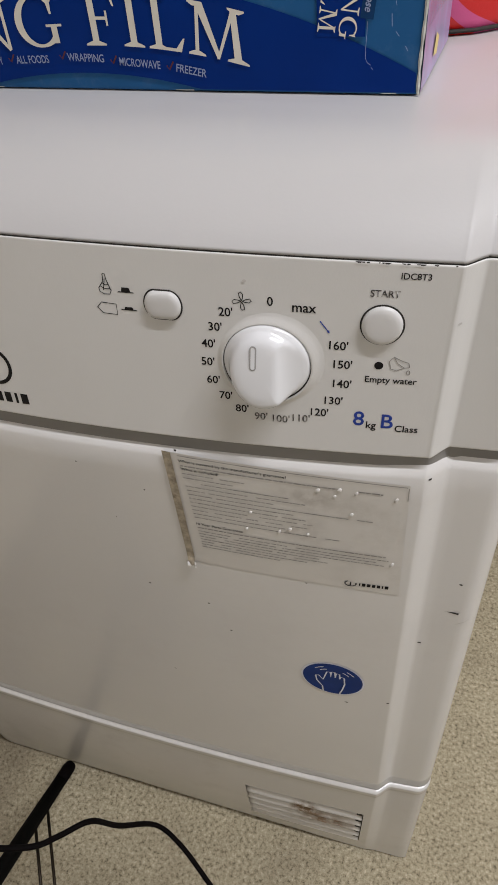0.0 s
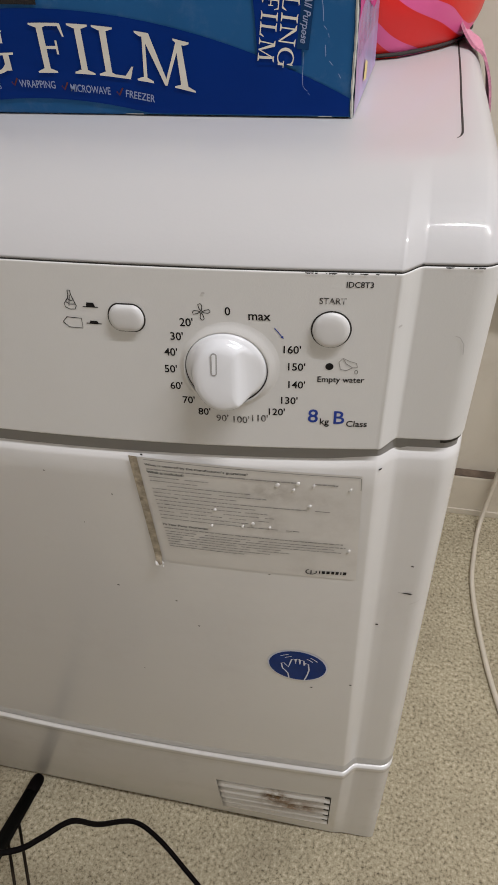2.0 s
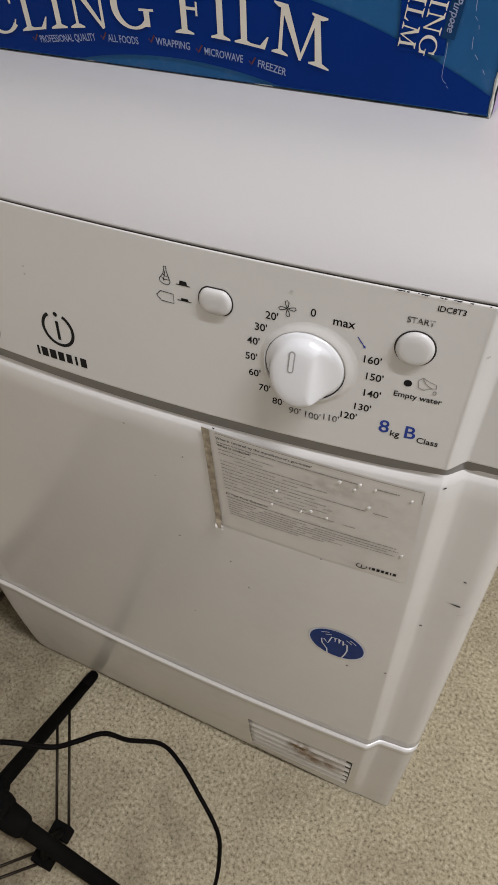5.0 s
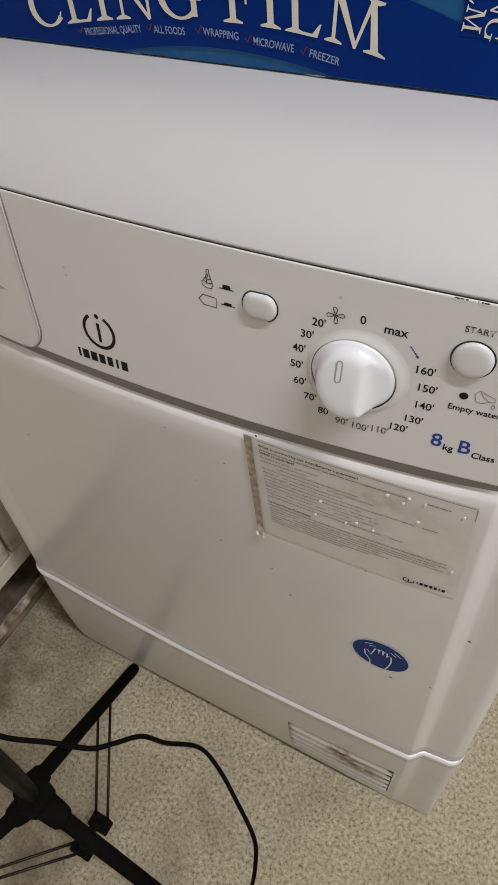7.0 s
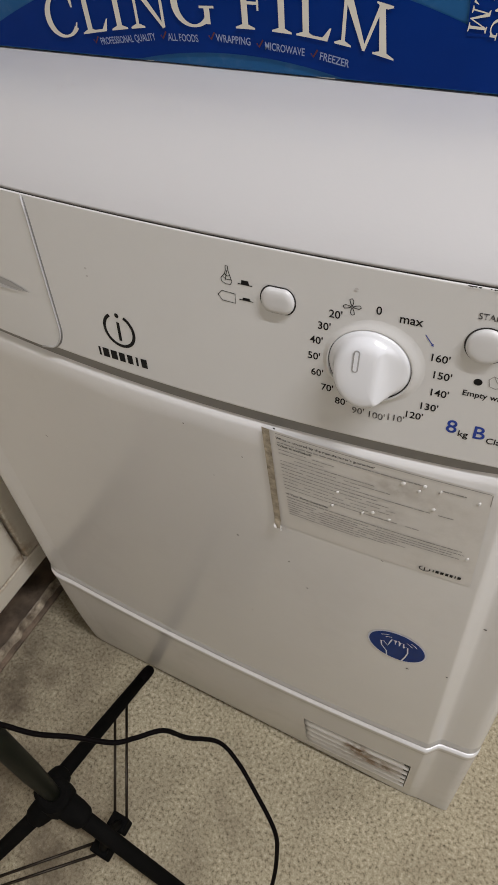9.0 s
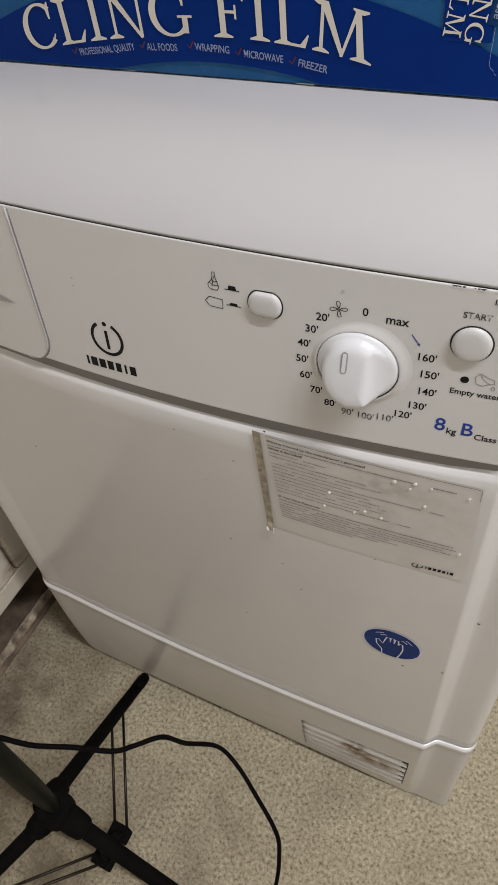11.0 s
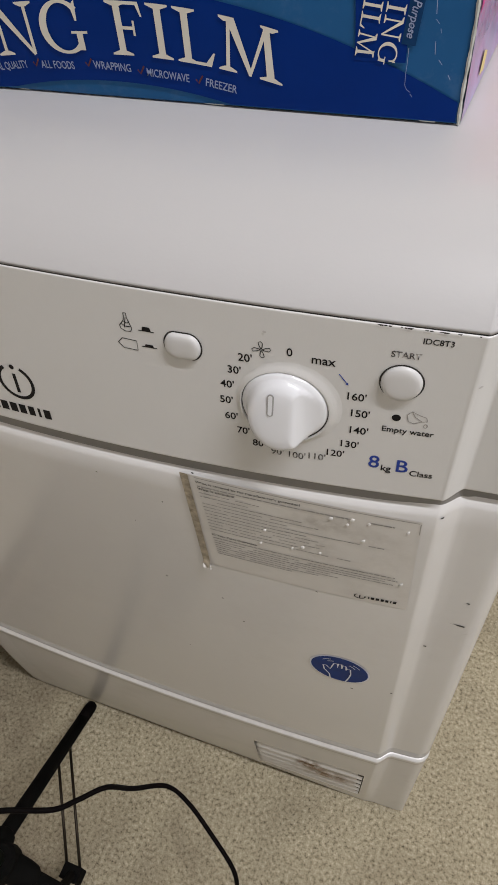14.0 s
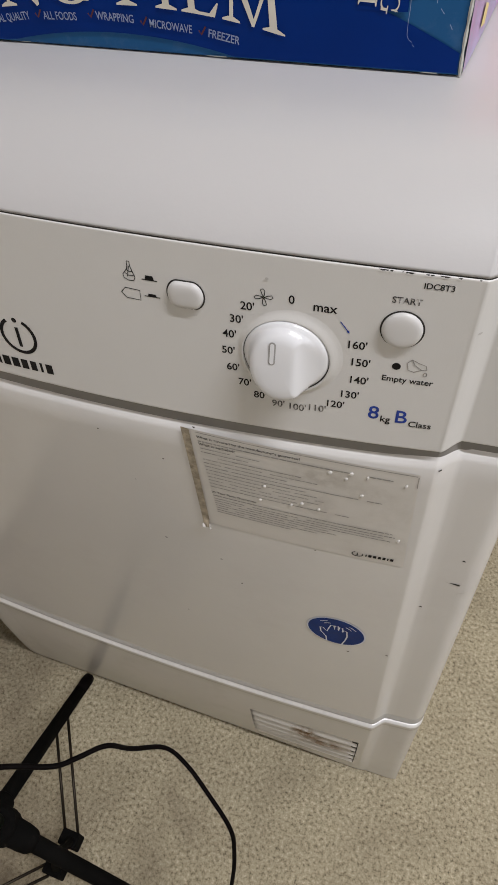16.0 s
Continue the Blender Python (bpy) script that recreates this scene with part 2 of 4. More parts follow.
STRAP = material("pink_mesh_strap", (0.70, 0.30, 0.42), 0.7, tint=0.3, scale=600, bump=0.5, bump_scale=900)
CUPBOARD = material("cream_cupboard_paint", (0.79, 0.73, 0.62), 0.40, tint=0.08, scale=9, dirt=(0.40, 0.26, 0.14), dirt_amount=0.5, dirt_scale=13, dirt_from=0.54, spots=[((-0.372, 0.033, 0.175), (0.05, 0.030, 0.020), (0.30, 0.18, 0.08), 1.0), ((-0.372, 0.034, 0.24), (0.05, 0.012, 0.14), (0.36, 0.24, 0.12), 0.9), ((-0.372, -0.03, 0.160), (0.05, 0.10, 0.008), (0.36, 0.24, 0.12), 1.0)])
PLINTH = material("stained_plinth", (0.21, 0.155, 0.11), 0.75, tint=0.5, scale=30, dirt=(0.03, 0.02, 0.015), dirt_amount=0.9, dirt_scale=26, bump=0.3, bump_scale=120)
CHIPPED = material("flaked_white_paint", (0.62, 0.53, 0.40), 0.65, tint=0.3, scale=40, dirt=(0.07, 0.042, 0.025), dirt_amount=1.0, dirt_scale=26, dirt_from=0.42, bump=0.5, bump_scale=150)
WALLP = material("cream_wall_paint", (0.70, 0.645, 0.55), 0.6, tint=0.06, scale=3, bump=0.15, bump_scale=140, dirt=(0.45, 0.36, 0.25), dirt_amount=0.35, dirt_scale=5)
ROOMW = material("room_paint", (0.80, 0.785, 0.765), 0.8, tint=0.05, scale=2, bump=0.1, bump_scale=100)
SKIRT = material("skirting_paint", (0.66, 0.60, 0.50), 0.45, tint=0.1, scale=10, dirt=(0.3, 0.2, 0.12), dirt_amount=0.6, dirt_scale=14)
WHITEPAINT = material("white_gloss_paint", (0.78, 0.77, 0.75), 0.35, tint=0.05, scale=6)


# ---- mesh helpers ----
def thing(name, label, category, at=(0, 0, 0), group="", kind=""):
    ob = new(name)
    ob.matrix_basis = pose(*at)
    return tagged(ob, label, category, group, kind)


def part(name, bm, mat, parent=None, label="", smooth=False):
    """Links a bmesh, made in world places, as one mesh under its thing."""
    me = bpy.data.meshes.new(name)
    bm.normal_update()
    if smooth:
        for f in bm.faces:
            f.smooth = True
    bm.to_mesh(me)
    bm.free()
    me.materials.append(mat)
    ob = new(name, me)
    if parent is not None:
        ob.parent = parent
        up = parent.matrix_basis.copy()
        if parent.parent is not None:
            up = parent.parent.matrix_basis @ parent.matrix_parent_inverse @ up
        ob.matrix_parent_inverse = up.inverted()
    if label:
        ob["label"] = label
    return ob


def grid(fn, us, vs, thick=None, closed=False):
    """A sheet fn(u, v) over the given steps; thick: a second sheet, moved by that vector, and the rim between them."""
    bm = bmesh.new()
    rows = [[bm.verts.new(fn(u, v)) for u in us] for v in vs]
    back = [[bm.verts.new(Vector(fn(u, v)) + Vector(thick)) for u in us] for v in vs] if thick else None
    nu, nv = len(us), len(vs)
    for j in range(nv - 1):
        for i in range(nu - 1):
            bm.faces.new((rows[j][i], rows[j][i + 1], rows[j + 1][i + 1], rows[j + 1][i]))
            if back:
                bm.faces.new((back[j][i], back[j + 1][i], back[j + 1][i + 1], back[j][i + 1]))
    if back:
        rim = [(0, i) for i in range(nu)] + [(j, nu - 1) for j in range(1, nv)] + [(nv - 1, i) for i in range(nu - 2, -1, -1)] + [(j, 0) for j in range(nv - 2, 0, -1)]
        for (a, b), (c, d) in zip(rim, rim[1:] + rim[:1]):
            bm.faces.new((rows[a][b], back[a][b], back[c][d], rows[c][d]))
    return bm


def box(lo, hi, bevel=0.0, segments=2):
    bm = bmesh.new()
    bmesh.ops.create_cube(bm, size=1.0)
    for v in bm.verts:
        v.co = Vector([lo[k] + (v.co[k] + 0.5) * (hi[k] - lo[k]) for k in range(3)])
    if bevel:
        bmesh.ops.bevel(bm, geom=list(bm.edges), offset=bevel, segments=segments, profile=0.5, affect="EDGES")
    return bm


def tube(points, radius, sides=10, ends=None):
    """A round bar through the points; radius: one number, or a number for each point."""
    pts = [Vector(p) for p in points]
    rad = radius if isinstance(radius, (list, tuple)) else [radius] * len(pts)
    bm, rings, side = bmesh.new(), [], None
    for k, p in enumerate(pts):
        d = (pts[min(k + 1, len(pts) - 1)] - pts[max(k - 1, 0)]).normalized()
        if side is None:
            side = d.cross(Vector((0, 0, 1)))
            side = side.normalized() if side.length > 1e-3 else Vector((1, 0, 0))
        side = (side - d * side.dot(d)).normalized()
        up = d.cross(side)
        rings.append([bm.verts.new(p + rad[k] * (math.cos(a) * side + math.sin(a) * up)) for a in [2 * math.pi * i / sides for i in range(sides)]])
    for a, b in zip(rings, rings[1:]):
        for i in range(sides):
            bm.faces.new((a[i], a[(i + 1) % sides], b[(i + 1) % sides], b[i]))
    bm.faces.new(rings[0][::-1])
    bm.faces.new(rings[-1])
    return bm


def spline(points, n=8):
    """Catmull-Rom through the points."""
    p = [Vector(q) for q in points]
    p = [2 * p[0] - p[1], *p, 2 * p[-1] - p[-2]]
    out = []
    for k in range(1, len(p) - 2):
        for i in range(n):
            t = i / n
            a, b, c, d = p[k - 1 : k + 3]
            out.append(0.5 * (2 * b + (c - a) * t + (2 * a - 5 * b + 4 * c - d) * t * t + (3 * b - a - 3 * c + d) * t**3))
    return out + [p[-2]]


def steps(a, b, n):
    return [a + (b - a) * i / n for i in range(n + 1)]


def lerp(a, b, t):
    t = max(0.0, min(1.0, t))
    return a + (b - a) * t

def taper(z):
    """The front narrows a little towards the top, to fit the camera's view."""
    return lerp(1.0, 0.957, (z - 0.23) / 0.48)

def half(u, z):
    return u * taper(z)

def front_y(x, z):
    """The bowed front of the dryer: a shallow curve, a step near the right edge, then a rounded corner, shaped to fit
    the camera's view.
    """
    X, fold = abs(x) / taper(z), 1.0
    if z > 0.705:
        base, sag = lerp(0.003, 0.0074, (z - 0.708) / 0.11), lerp(0.0185, 0.012, (z - 0.708) / 0.11)
    elif z > 0.225:
        base, sag = lerp(0.009, 0.003, (z - 0.23) / 0.47), lerp(0.0065, 0.0192, (z - 0.23) / 0.47)
    else:
        d = max(0.0, 1 - z / 0.23) ** 2
        base, sag, fold = 0.009 + 0.013 * d, 0.0065 * (1 - d), 1 - 0.85 * d
    y = base - sag * (1 - (min(X, 0.238) / 0.245) ** 2)
    if x < 0:
        u = max(0.0, min(1.0, (X - 0.262) / 0.0285))
        return y + (0.028 if z > 0.225 else lerp(0.008, 0.028, z / 0.22)) * (1 - (1 - u * u) ** 0.5)
    t = max(0.0, min(1.0, (X - 0.2398) / 0.0098 if z > 0.705 else (X - 0.2380) / 0.0150))
    deep = lerp(0.0115, 0.0088, (z - 0.708) / 0.11)
    soft = 0.3 if z > 0.705 else 1.0
    y += fold * deep * ((1 - soft) * t + soft * t * t * (3 - 2 * t))
    y += fold * 0.0022 * max(0.0, min(1.0, (X - 0.250) / 0.026))
    if X > 0.2760:
        u = min(1.0, (X - 0.2760) / 0.0145)
        y += (0.016 if z > 0.225 else 0.016 * lerp(0.15, 1.0, z / 0.2)) * (1 - (1 - u * u) ** 0.5)
    return y
# ---- lettering ----
def lettering(text, size, spacing=1.0, shear=0.0, wide=1.0):
    """Flat lettering in the built-in font, centred on the origin, x to the right and y up."""
    cu = bpy.data.curves.new("lettering", "FONT")
    cu.body, cu.size, cu.align_x, cu.align_y = text, size, "CENTER", "CENTER"
    cu.space_character, cu.shear, cu.resolution_u, cu.offset = spacing, shear, 3, size * 0.012
    ob = new("lettering", cu)
    me = bpy.data.meshes.new_from_object(ob.evaluated_get(bpy.context.evaluated_depsgraph_get()))
    bm = bmesh.new()
    bm.from_mesh(me)
    bpy.data.objects.remove(ob)
    bpy.data.curves.remove(cu)
    bpy.data.meshes.remove(me)
    for v in bm.verts:
        v.co.x *= wide
    return bm


def outline(polys):
    """Flat polygons, each a list of (x, y)."""
    bm = bmesh.new()
    for poly in polys:
        bm.faces.new([bm.verts.new((x, y, 0)) for x, y in poly])
    return bm


def stroke(points, width):
    """A flat line of even width through the points, as quads."""
    p = [Vector((x, y)) for x, y in points]
    left, right = [], []
    for k, q in enumerate(p):
        d = (p[min(k + 1, len(p) - 1)] - p[max(k - 1, 0)]).normalized()
        n = Vector((-d.y, d.x)) * width / 2
        left.append(q + n)
        right.append(q - n)
    return [[tuple(right[k]), tuple(right[k + 1]), tuple(left[k + 1]), tuple(left[k])] for k in range(len(p) - 1)]


def arc(cx, cy, rx, ry, a, b, n=24):
    return [(cx + rx * math.cos(radians(a + (b - a) * i / n)), cy + ry * math.sin(radians(a + (b - a) * i / n))) for i in range(n + 1)]


def bent_arc(cx, cy, rx, ry, a, b, thin, thick, n=28):
    """A pen stroke round an ellipse, thick at its sides and thin at top and bottom."""
    out = []
    for i in range(n):
        quad = []
        for k, sign in ((i, 1), (i + 1, 1), (i + 1, -1), (i, -1)):
            t = radians(a + (b - a) * k / n)
            w = thin + (thick - thin) * abs(math.cos(t)) ** 1.5
            quad.append((cx + (rx + sign * w / 2) * math.cos(t), cy + (ry + sign * w / 2) * math.sin(t)))
        out.append(quad)
    return out


def rect(x0, y0, x1, y1):
    return [(x0, y0), (x1, y0), (x1, y1), (x0, y1)]


def serif(x, y, half, up):
    """A bracketed serif across a stem's end at (x, y); up: 1 under a stem, -1 over it."""
    return [(x - half, y), (x + half, y), (x + half, y + up * 0.035), (x + half * 0.35, y + up * 0.09), (x - half * 0.35, y + up * 0.09), (x - half, y + up * 0.035)]


def serif_letter(c):
    """A roman capital one unit high, as polygons, and its width."""
    s = 0.125
    if c == "I":
        return [rect(0.16, 0, 0.16 + s, 1), serif(0.2225, 0, 0.2, 1), serif(0.2225, 1, 0.2, -1)], 0.45
    if c == "L":
        return [rect(0.14, 0, 0.14 + s, 1), serif(0.2, 0, 0.19, 1), serif(0.2, 1, 0.2, -1), rect(0.2, 0, 0.62, 0.06), [(0.52, 0.05), (0.62, 0.0), (0.70, 0.27), (0.67, 0.27)]], 0.70
    if c == "F":
        return [rect(0.14, 0, 0.14 + s, 1), serif(0.2, 0, 0.2, 1), serif(0.2, 1, 0.2, -1), rect(0.2, 0.94, 0.62, 1), [(0.56, 0.95), (0.62, 1.0), (0.66, 0.74), (0.63, 0.74)], rect(0.2, 0.49, 0.48, 0.55), [(0.46, 0.38), (0.50, 0.38), (0.50, 0.66), (0.46, 0.66)]], 0.68
    if c == "N":
        return [rect(0.15, 0, 0.215, 1), rect(0.76, 0, 0.825, 1), [(0.08, 1), (0.25, 1), (0.825, 0.0), (0.77, -0.03)], serif(0.18, 0, 0.17, 1), serif(0.79, 1, 0.17, -1), serif(0.12, 1, 0.12, -1)], 0.98
    if c == "M":
        return [[(0.13, 0), (0.20, 0), (0.26, 1), (0.20, 1)], [(0.86, 0), (1.00, 0), (0.93, 1), (0.82, 1)], [(0.17, 1), (0.33, 1), (0.585, 0.12), (0.54, 0.0)], [(0.53, 0.0), (0.58, 0.0), (0.92, 1), (0.85, 1)], serif(0.165, 0, 0.16, 1), serif(0.93, 0, 0.20, 1), serif(0.19, 1, 0.13, -1), serif(0.93, 1, 0.15, -1)], 1.12
    if c == "C":
        return bent_arc(0.48, 0.5, 0.40, 0.48, 42, 318, 0.06, 0.15) + [[(0.74, 0.62), (0.78, 0.62), (0.80, 0.99), (0.76, 0.97), (0.70, 0.86)], [(0.72, 0.14), (0.78, 0.17), (0.82, 0.28), (0.79, 0.29)]], 0.86
    return bent_arc(0.48, 0.5, 0.40, 0.48, 42, 322, 0.06, 0.15) + [[(0.74, 0.62), (0.78, 0.62), (0.80, 0.99), (0.76, 0.97), (0.70, 0.86)], rect(0.72, 0.06, 0.84, 0.42), rect(0.62, 0.38, 0.94, 0.43)], 0.97


def serif_word(text, height, width, rise=None):
    """Roman capitals set to a width; rise(x): the base line's height; origin at the middle of the base line."""
    polys, x = [], 0.0
    for c in text:
        if c == " ":
            x += 0.36
            continue
        shape, w = serif_letter(c)
        polys += [[(x + a, b) for a, b in poly] for poly in shape]
        x += w + 0.05
    k = width / x
    bm = outline([[(a * k - width / 2, b * height) for a, b in poly] for poly in polys])
    if rise:
        for v in bm.verts:
            v.co.y += rise(v.co.x)
    return bm


def on_front(bm, cx, cz, proud=0.00018, turn=0.0, lean=0.0):
    """Lays flat artwork on the dryer's bowed front round (cx, cz)."""
    c, s = math.cos(radians(turn)), math.sin(radians(turn))
    for v in bm.verts:
        x, y = v.co.x * c - v.co.y * s, v.co.x * s + v.co.y * c
        v.co = Vector((cx + x, front_y(cx + x, cz + y) - proud - v.co.z, cz + y + lean * x))
    bmesh.ops.recalc_face_normals(bm, faces=bm.faces)
    return bm


# ---- room ----
def slab(name, lo, hi, mat, label, category, bevel=0.0):
    return tagged(part(name, box(lo, hi, bevel), mat), label, category, kind="structure")


ROOM = (-0.95, -2.0, 2.2, 0.63)
floor_bm = grid(lambda u, v: (u, v, 0.0006 * noise.noise(Vector((u * 9, v * 9, 0)))), steps(ROOM[0], ROOM[2], 60), steps(ROOM[1], ROOM[3], 50))
tagged(part("floor", floor_bm, CARPET), "beige flecked loop-pile carpet, slightly soiled, some shade painted in", "floor", kind="structure")
slab("wall_north", (ROOM[0] - 0.1, ROOM[3], 0), (ROOM[2] + 0.1, ROOM[3] + 0.1, 2.4), WALLP, "cream painted wall behind the dryer", "wall")
slab("wall_south", (ROOM[0] - 0.1, ROOM[1] - 0.1, 0), (ROOM[2] + 0.1, ROOM[1], 2.4), ROOMW, "plain cream painted wall", "wall")
slab("wall_west", (ROOM[0] - 0.1, ROOM[1], 0), (ROOM[0], ROOM[3], 2.4), ROOMW, "plain cream painted wall", "wall")
slab("wall_east", (ROOM[2], ROOM[1], 0), (ROOM[2] + 0.1, ROOM[3], 2.4), ROOMW, "plain cream painted wall", "wall")
slab("ceiling", (ROOM[0] - 0.1, ROOM[1] - 0.1, 2.4), (ROOM[2] + 0.1, ROOM[3] + 0.1, 2.5), ROOMW, "plain white painted ceiling", "ceiling")
slab("baseboard", (0.30, 0.612, 0), (ROOM[2], 0.63, 0.098), SKIRT, "low cream skirting board with a dirty top edge", "baseboard", 0.004)
slab("trim_1", (0.30, 0.6125, 0.098), (ROOM[2], 0.63, 0.0996), PLINTH, "dark grimy joint over the skirting board", "trim")
slab("trim_2", (0.30, 0.609, 0), (ROOM[2], 0.612, 0.014), SKIRT, "thin cream bead along the foot of the skirting", "trim", 0.001)

batten = thing("ceiling_light", "white fluorescent batten light on the ceiling", "ceiling light", (LAMP[0], LAMP[1], 2.4))
part("housing", box((LAMP[0] - 0.63, LAMP[1] - 0.05, 2.345), (LAMP[0] + 0.63, LAMP[1] + 0.05, 2.4), 0.006), WHITEPAINT, batten)

ledge = thing("wall_shelf", "white painted boxed-in ledge along the cream wall", "shelf", (0.9, 0.6, 0.43))
part("top_board", box((0.32, 0.580, 0.540), (1.5, 0.628, 0.552), 0.003), WHITEPAINT, ledge)
part("front_board", box((0.32, 0.586, 0.485), (1.5, 0.600, 0.540), 0.002), WHITEPAINT, ledge)

# ---- tumble dryer ----
dryer = thing("tumble_dryer", "white freestanding tumble dryer with a bowed front, scuffed and marked", "tumble dryer", (0, 0.3, 0))
HALF = 0.2905


def across(n=72):
    """Steps across the front, closer together at the folds near its edges."""
    mid = steps(-0.236, 0.236, n)
    edge = [0.237, 0.238, 0.239, 0.2398] + steps(0.2398, 0.2496, 8)[1:] + [0.2505, 0.253, 0.260] + [0.269, 0.276] + [0.276 + 0.0145 * math.sin(radians(a)) for a in (12, 25, 38, 50, 62, 74, 84, 90)]
    return [-e for e in reversed(edge)] + mid + edge


AX = across()


def casing(u, v):
    ring = [(HALF, 0.040), (HALF, 0.56), (0.28, 0.568), (-0.28, 0.568), (-HALF, 0.56), (-HALF, 0.040)]
    x, y = ring[u]
    return (half(x, v), y, v)


part("casing", grid(casing, range(6), steps(0.004, 0.8185, 12)), ENAMEL, dryer)


def door_at(u, v):
    """v up to 1 climbs the face; past that it turns over the rounded top rim."""
    if v < 0:
        z = 0.2335
        return (half(u, z), front_y(half(u, z), 0.236) + 0.004 - v * 0.02, z)
    z = lerp(0.2340, 0.6935, v)
    x = half(u, z)
    if v <= 1:
        return (x, front_y(x, max(z, 0.2301)), z)
    t = min(v - 1, 1)
    shut, past = max(0.0, min(1.0, (u - 0.205) / 0.035)), max(0.0, min(1.0, (u - 0.2400) / 0.010))
    lift = 0.0112 + 0.0040 * shut * shut * (3 - 2 * shut) - 0.0012 * past
    return (x, front_y(x, 0.6935) + 0.0125 * t ** 1.35 + max(0, v - 2) * 0.05, 0.6935 + lift * (1 - (1 - t) ** 1.35))


door = part("door", grid(door_at, AX, [-1, -0.2] + steps(0, 1, 26) + [1.15, 1.3, 1.45, 1.6, 1.75, 1.9, 2.0, 2.06]), ENAMEL, dryer, "smooth white full-width door with a rounded top rim", True)

# dark sheets in the seams stand in for the shade inside them
def gap_shade_at(u, v):
    x = half(u * 0.988, v)
    return (x, front_y(x, 0.70) + 0.0040 if v < 0.713 else front_y(x, 0.8165) + (0.0012 if v > 0.81 else 0.010), v)


part("gap_shade", grid(gap_shade_at, AX, [0.690, 0.712, 0.714, 0.80, 0.8155, 0.8192]), GAPGREY, dryer, "grey sheet for the shaded recess behind the panel")
part("lid_seam", grid(lambda u, v: (half(u * 0.992, v), front_y(half(u * 0.992, v), 0.8165) + 0.0009, v), AX, [0.8172, 0.8192]), DARKGAP, dryer, "thin black seam under the lid")
part("corner_gap", grid(lambda u, v: (half(u, v), front_y(half(u, 0.70), 0.70) + 0.0028, v), steps(0.2760, 0.2885, 8), [0.7060, 0.711]), DARKGAP, dryer, "black gap at the corner of the door")

PZ0, PZ1 = 0.7105, 0.8177


def panel_at(u, v):
    z = lerp(PZ0, PZ1, v)
    x = half(u, z)
    if v < 0:
        return (x, front_y(x, PZ0) + 0.0012 - v * 0.012, PZ0 - 0.0012)
    if v > 1:
        return (x, front_y(x, PZ1) + (v - 1) * 0.004, PZ1 + 0.0004)
    return (x, front_y(x, z), z)


panel = part("control_panel", grid(panel_at, AX, [-1, -0.1, 0, 0.006, 0.02] + steps(0, 1, 14)[1:-1] + [0.98, 0.994, 1, 1.05, 2]), PANEL, dryer, "grey-white control panel with worn black print", True)


def drawer_at(u, v):
    """The water container's front: its right edge leans and ends in a rounded lower corner."""
    z = lerp(0.7075, 0.8180, v)
    right = -0.0680 + 0.0035 * (1 - v)
    if v < 0.2:
        right -= 0.022 * (1 - (1 - (1 - v / 0.2) ** 2) ** 0.5)
    left = half(-0.2896, z)
    x = left + (right - left) * u
    return (x, front_y(x, max(z, 0.7085)) - 0.0007, z)


drawer = part("drawer_front", grid(drawer_at, steps(0, 1, 26), [0, 0.004, 0.012, 0.025, 0.045, 0.07, 0.10, 0.135, 0.17] + steps(0.2, 1, 8), (0, 0.004, 0)), PANEL, dryer, "water container front with a rounded lower corner")
rim = [Vector(drawer_at(1, v)) + Vector((0.0002, -0.0001, 0)) for v in steps(0.0, 0.2, 10) + steps(0.2, 0.99, 10)[1:]]
# thin tube added to draw the highlight along the drawer's edge
part("drawer_rim", tube(rim, 0.0007, 6), LID, drawer, "rounded rim, a tube added for its highlight", True)
part("drawer_gap", tube([p + Vector((0.0010, 0.0009, -0.0004)) for p in rim], 0.0006, 6), GAPGREY, drawer, "", True)
# flat wedges paint the finger recess: shaded hollow, lighter lip
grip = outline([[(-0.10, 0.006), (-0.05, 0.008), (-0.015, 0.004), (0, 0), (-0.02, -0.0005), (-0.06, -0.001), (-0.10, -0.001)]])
part("grip_recess_shade", on_front(grip, -0.0835, 0.7505, 0.0012), SLOTG, drawer, "flat grey wedge for the shaded finger recess")
lip = outline([[(-0.10, -0.001), (-0.05, -0.001), (-0.004, -0.0004), (-0.02, -0.0022), (-0.06, -0.0045), (-0.10, -0.006)]])
part("grip_lip", on_front(lip, -0.0835, 0.7505, 0.0014), LID, drawer)


def lid_at(u, v):
    x = half(u, 0.82)
    X = abs(u)
    start = front_y(x, 0.818) + 0.0006
    side = math.sqrt(max(0.0, 1 - (max(0.0, X - 0.274) / (HALF - 0.274)) ** 2.2))
    if v < 0:
        return (x, start + 0.02 * -v, 0.8186)
    if v <= 1:
        a0 = radians(31)
        a = lerp(a0, math.pi / 2, v)
        rise, run = (math.sin(a) - math.sin(a0)) / (1 - math.sin(a0)), (math.cos(a0) - math.cos(a)) / math.cos(a0)
        end = max(0.080, start + 0.03)
        return (x, start + (end - start) * run, 0.8190 + 0.031 * rise * (0.12 + 0.88 * side))
    y = lerp(max(0.080, start + 0.03), 0.572, (v - 1))
    return (x, y, 0.8190 + 0.031 * (0.12 + 0.88 * side))


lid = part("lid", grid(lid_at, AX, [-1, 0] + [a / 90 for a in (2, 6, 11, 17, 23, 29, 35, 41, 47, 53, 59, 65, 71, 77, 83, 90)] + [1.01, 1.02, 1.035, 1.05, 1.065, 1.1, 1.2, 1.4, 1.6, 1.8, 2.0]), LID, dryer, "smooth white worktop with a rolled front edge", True)
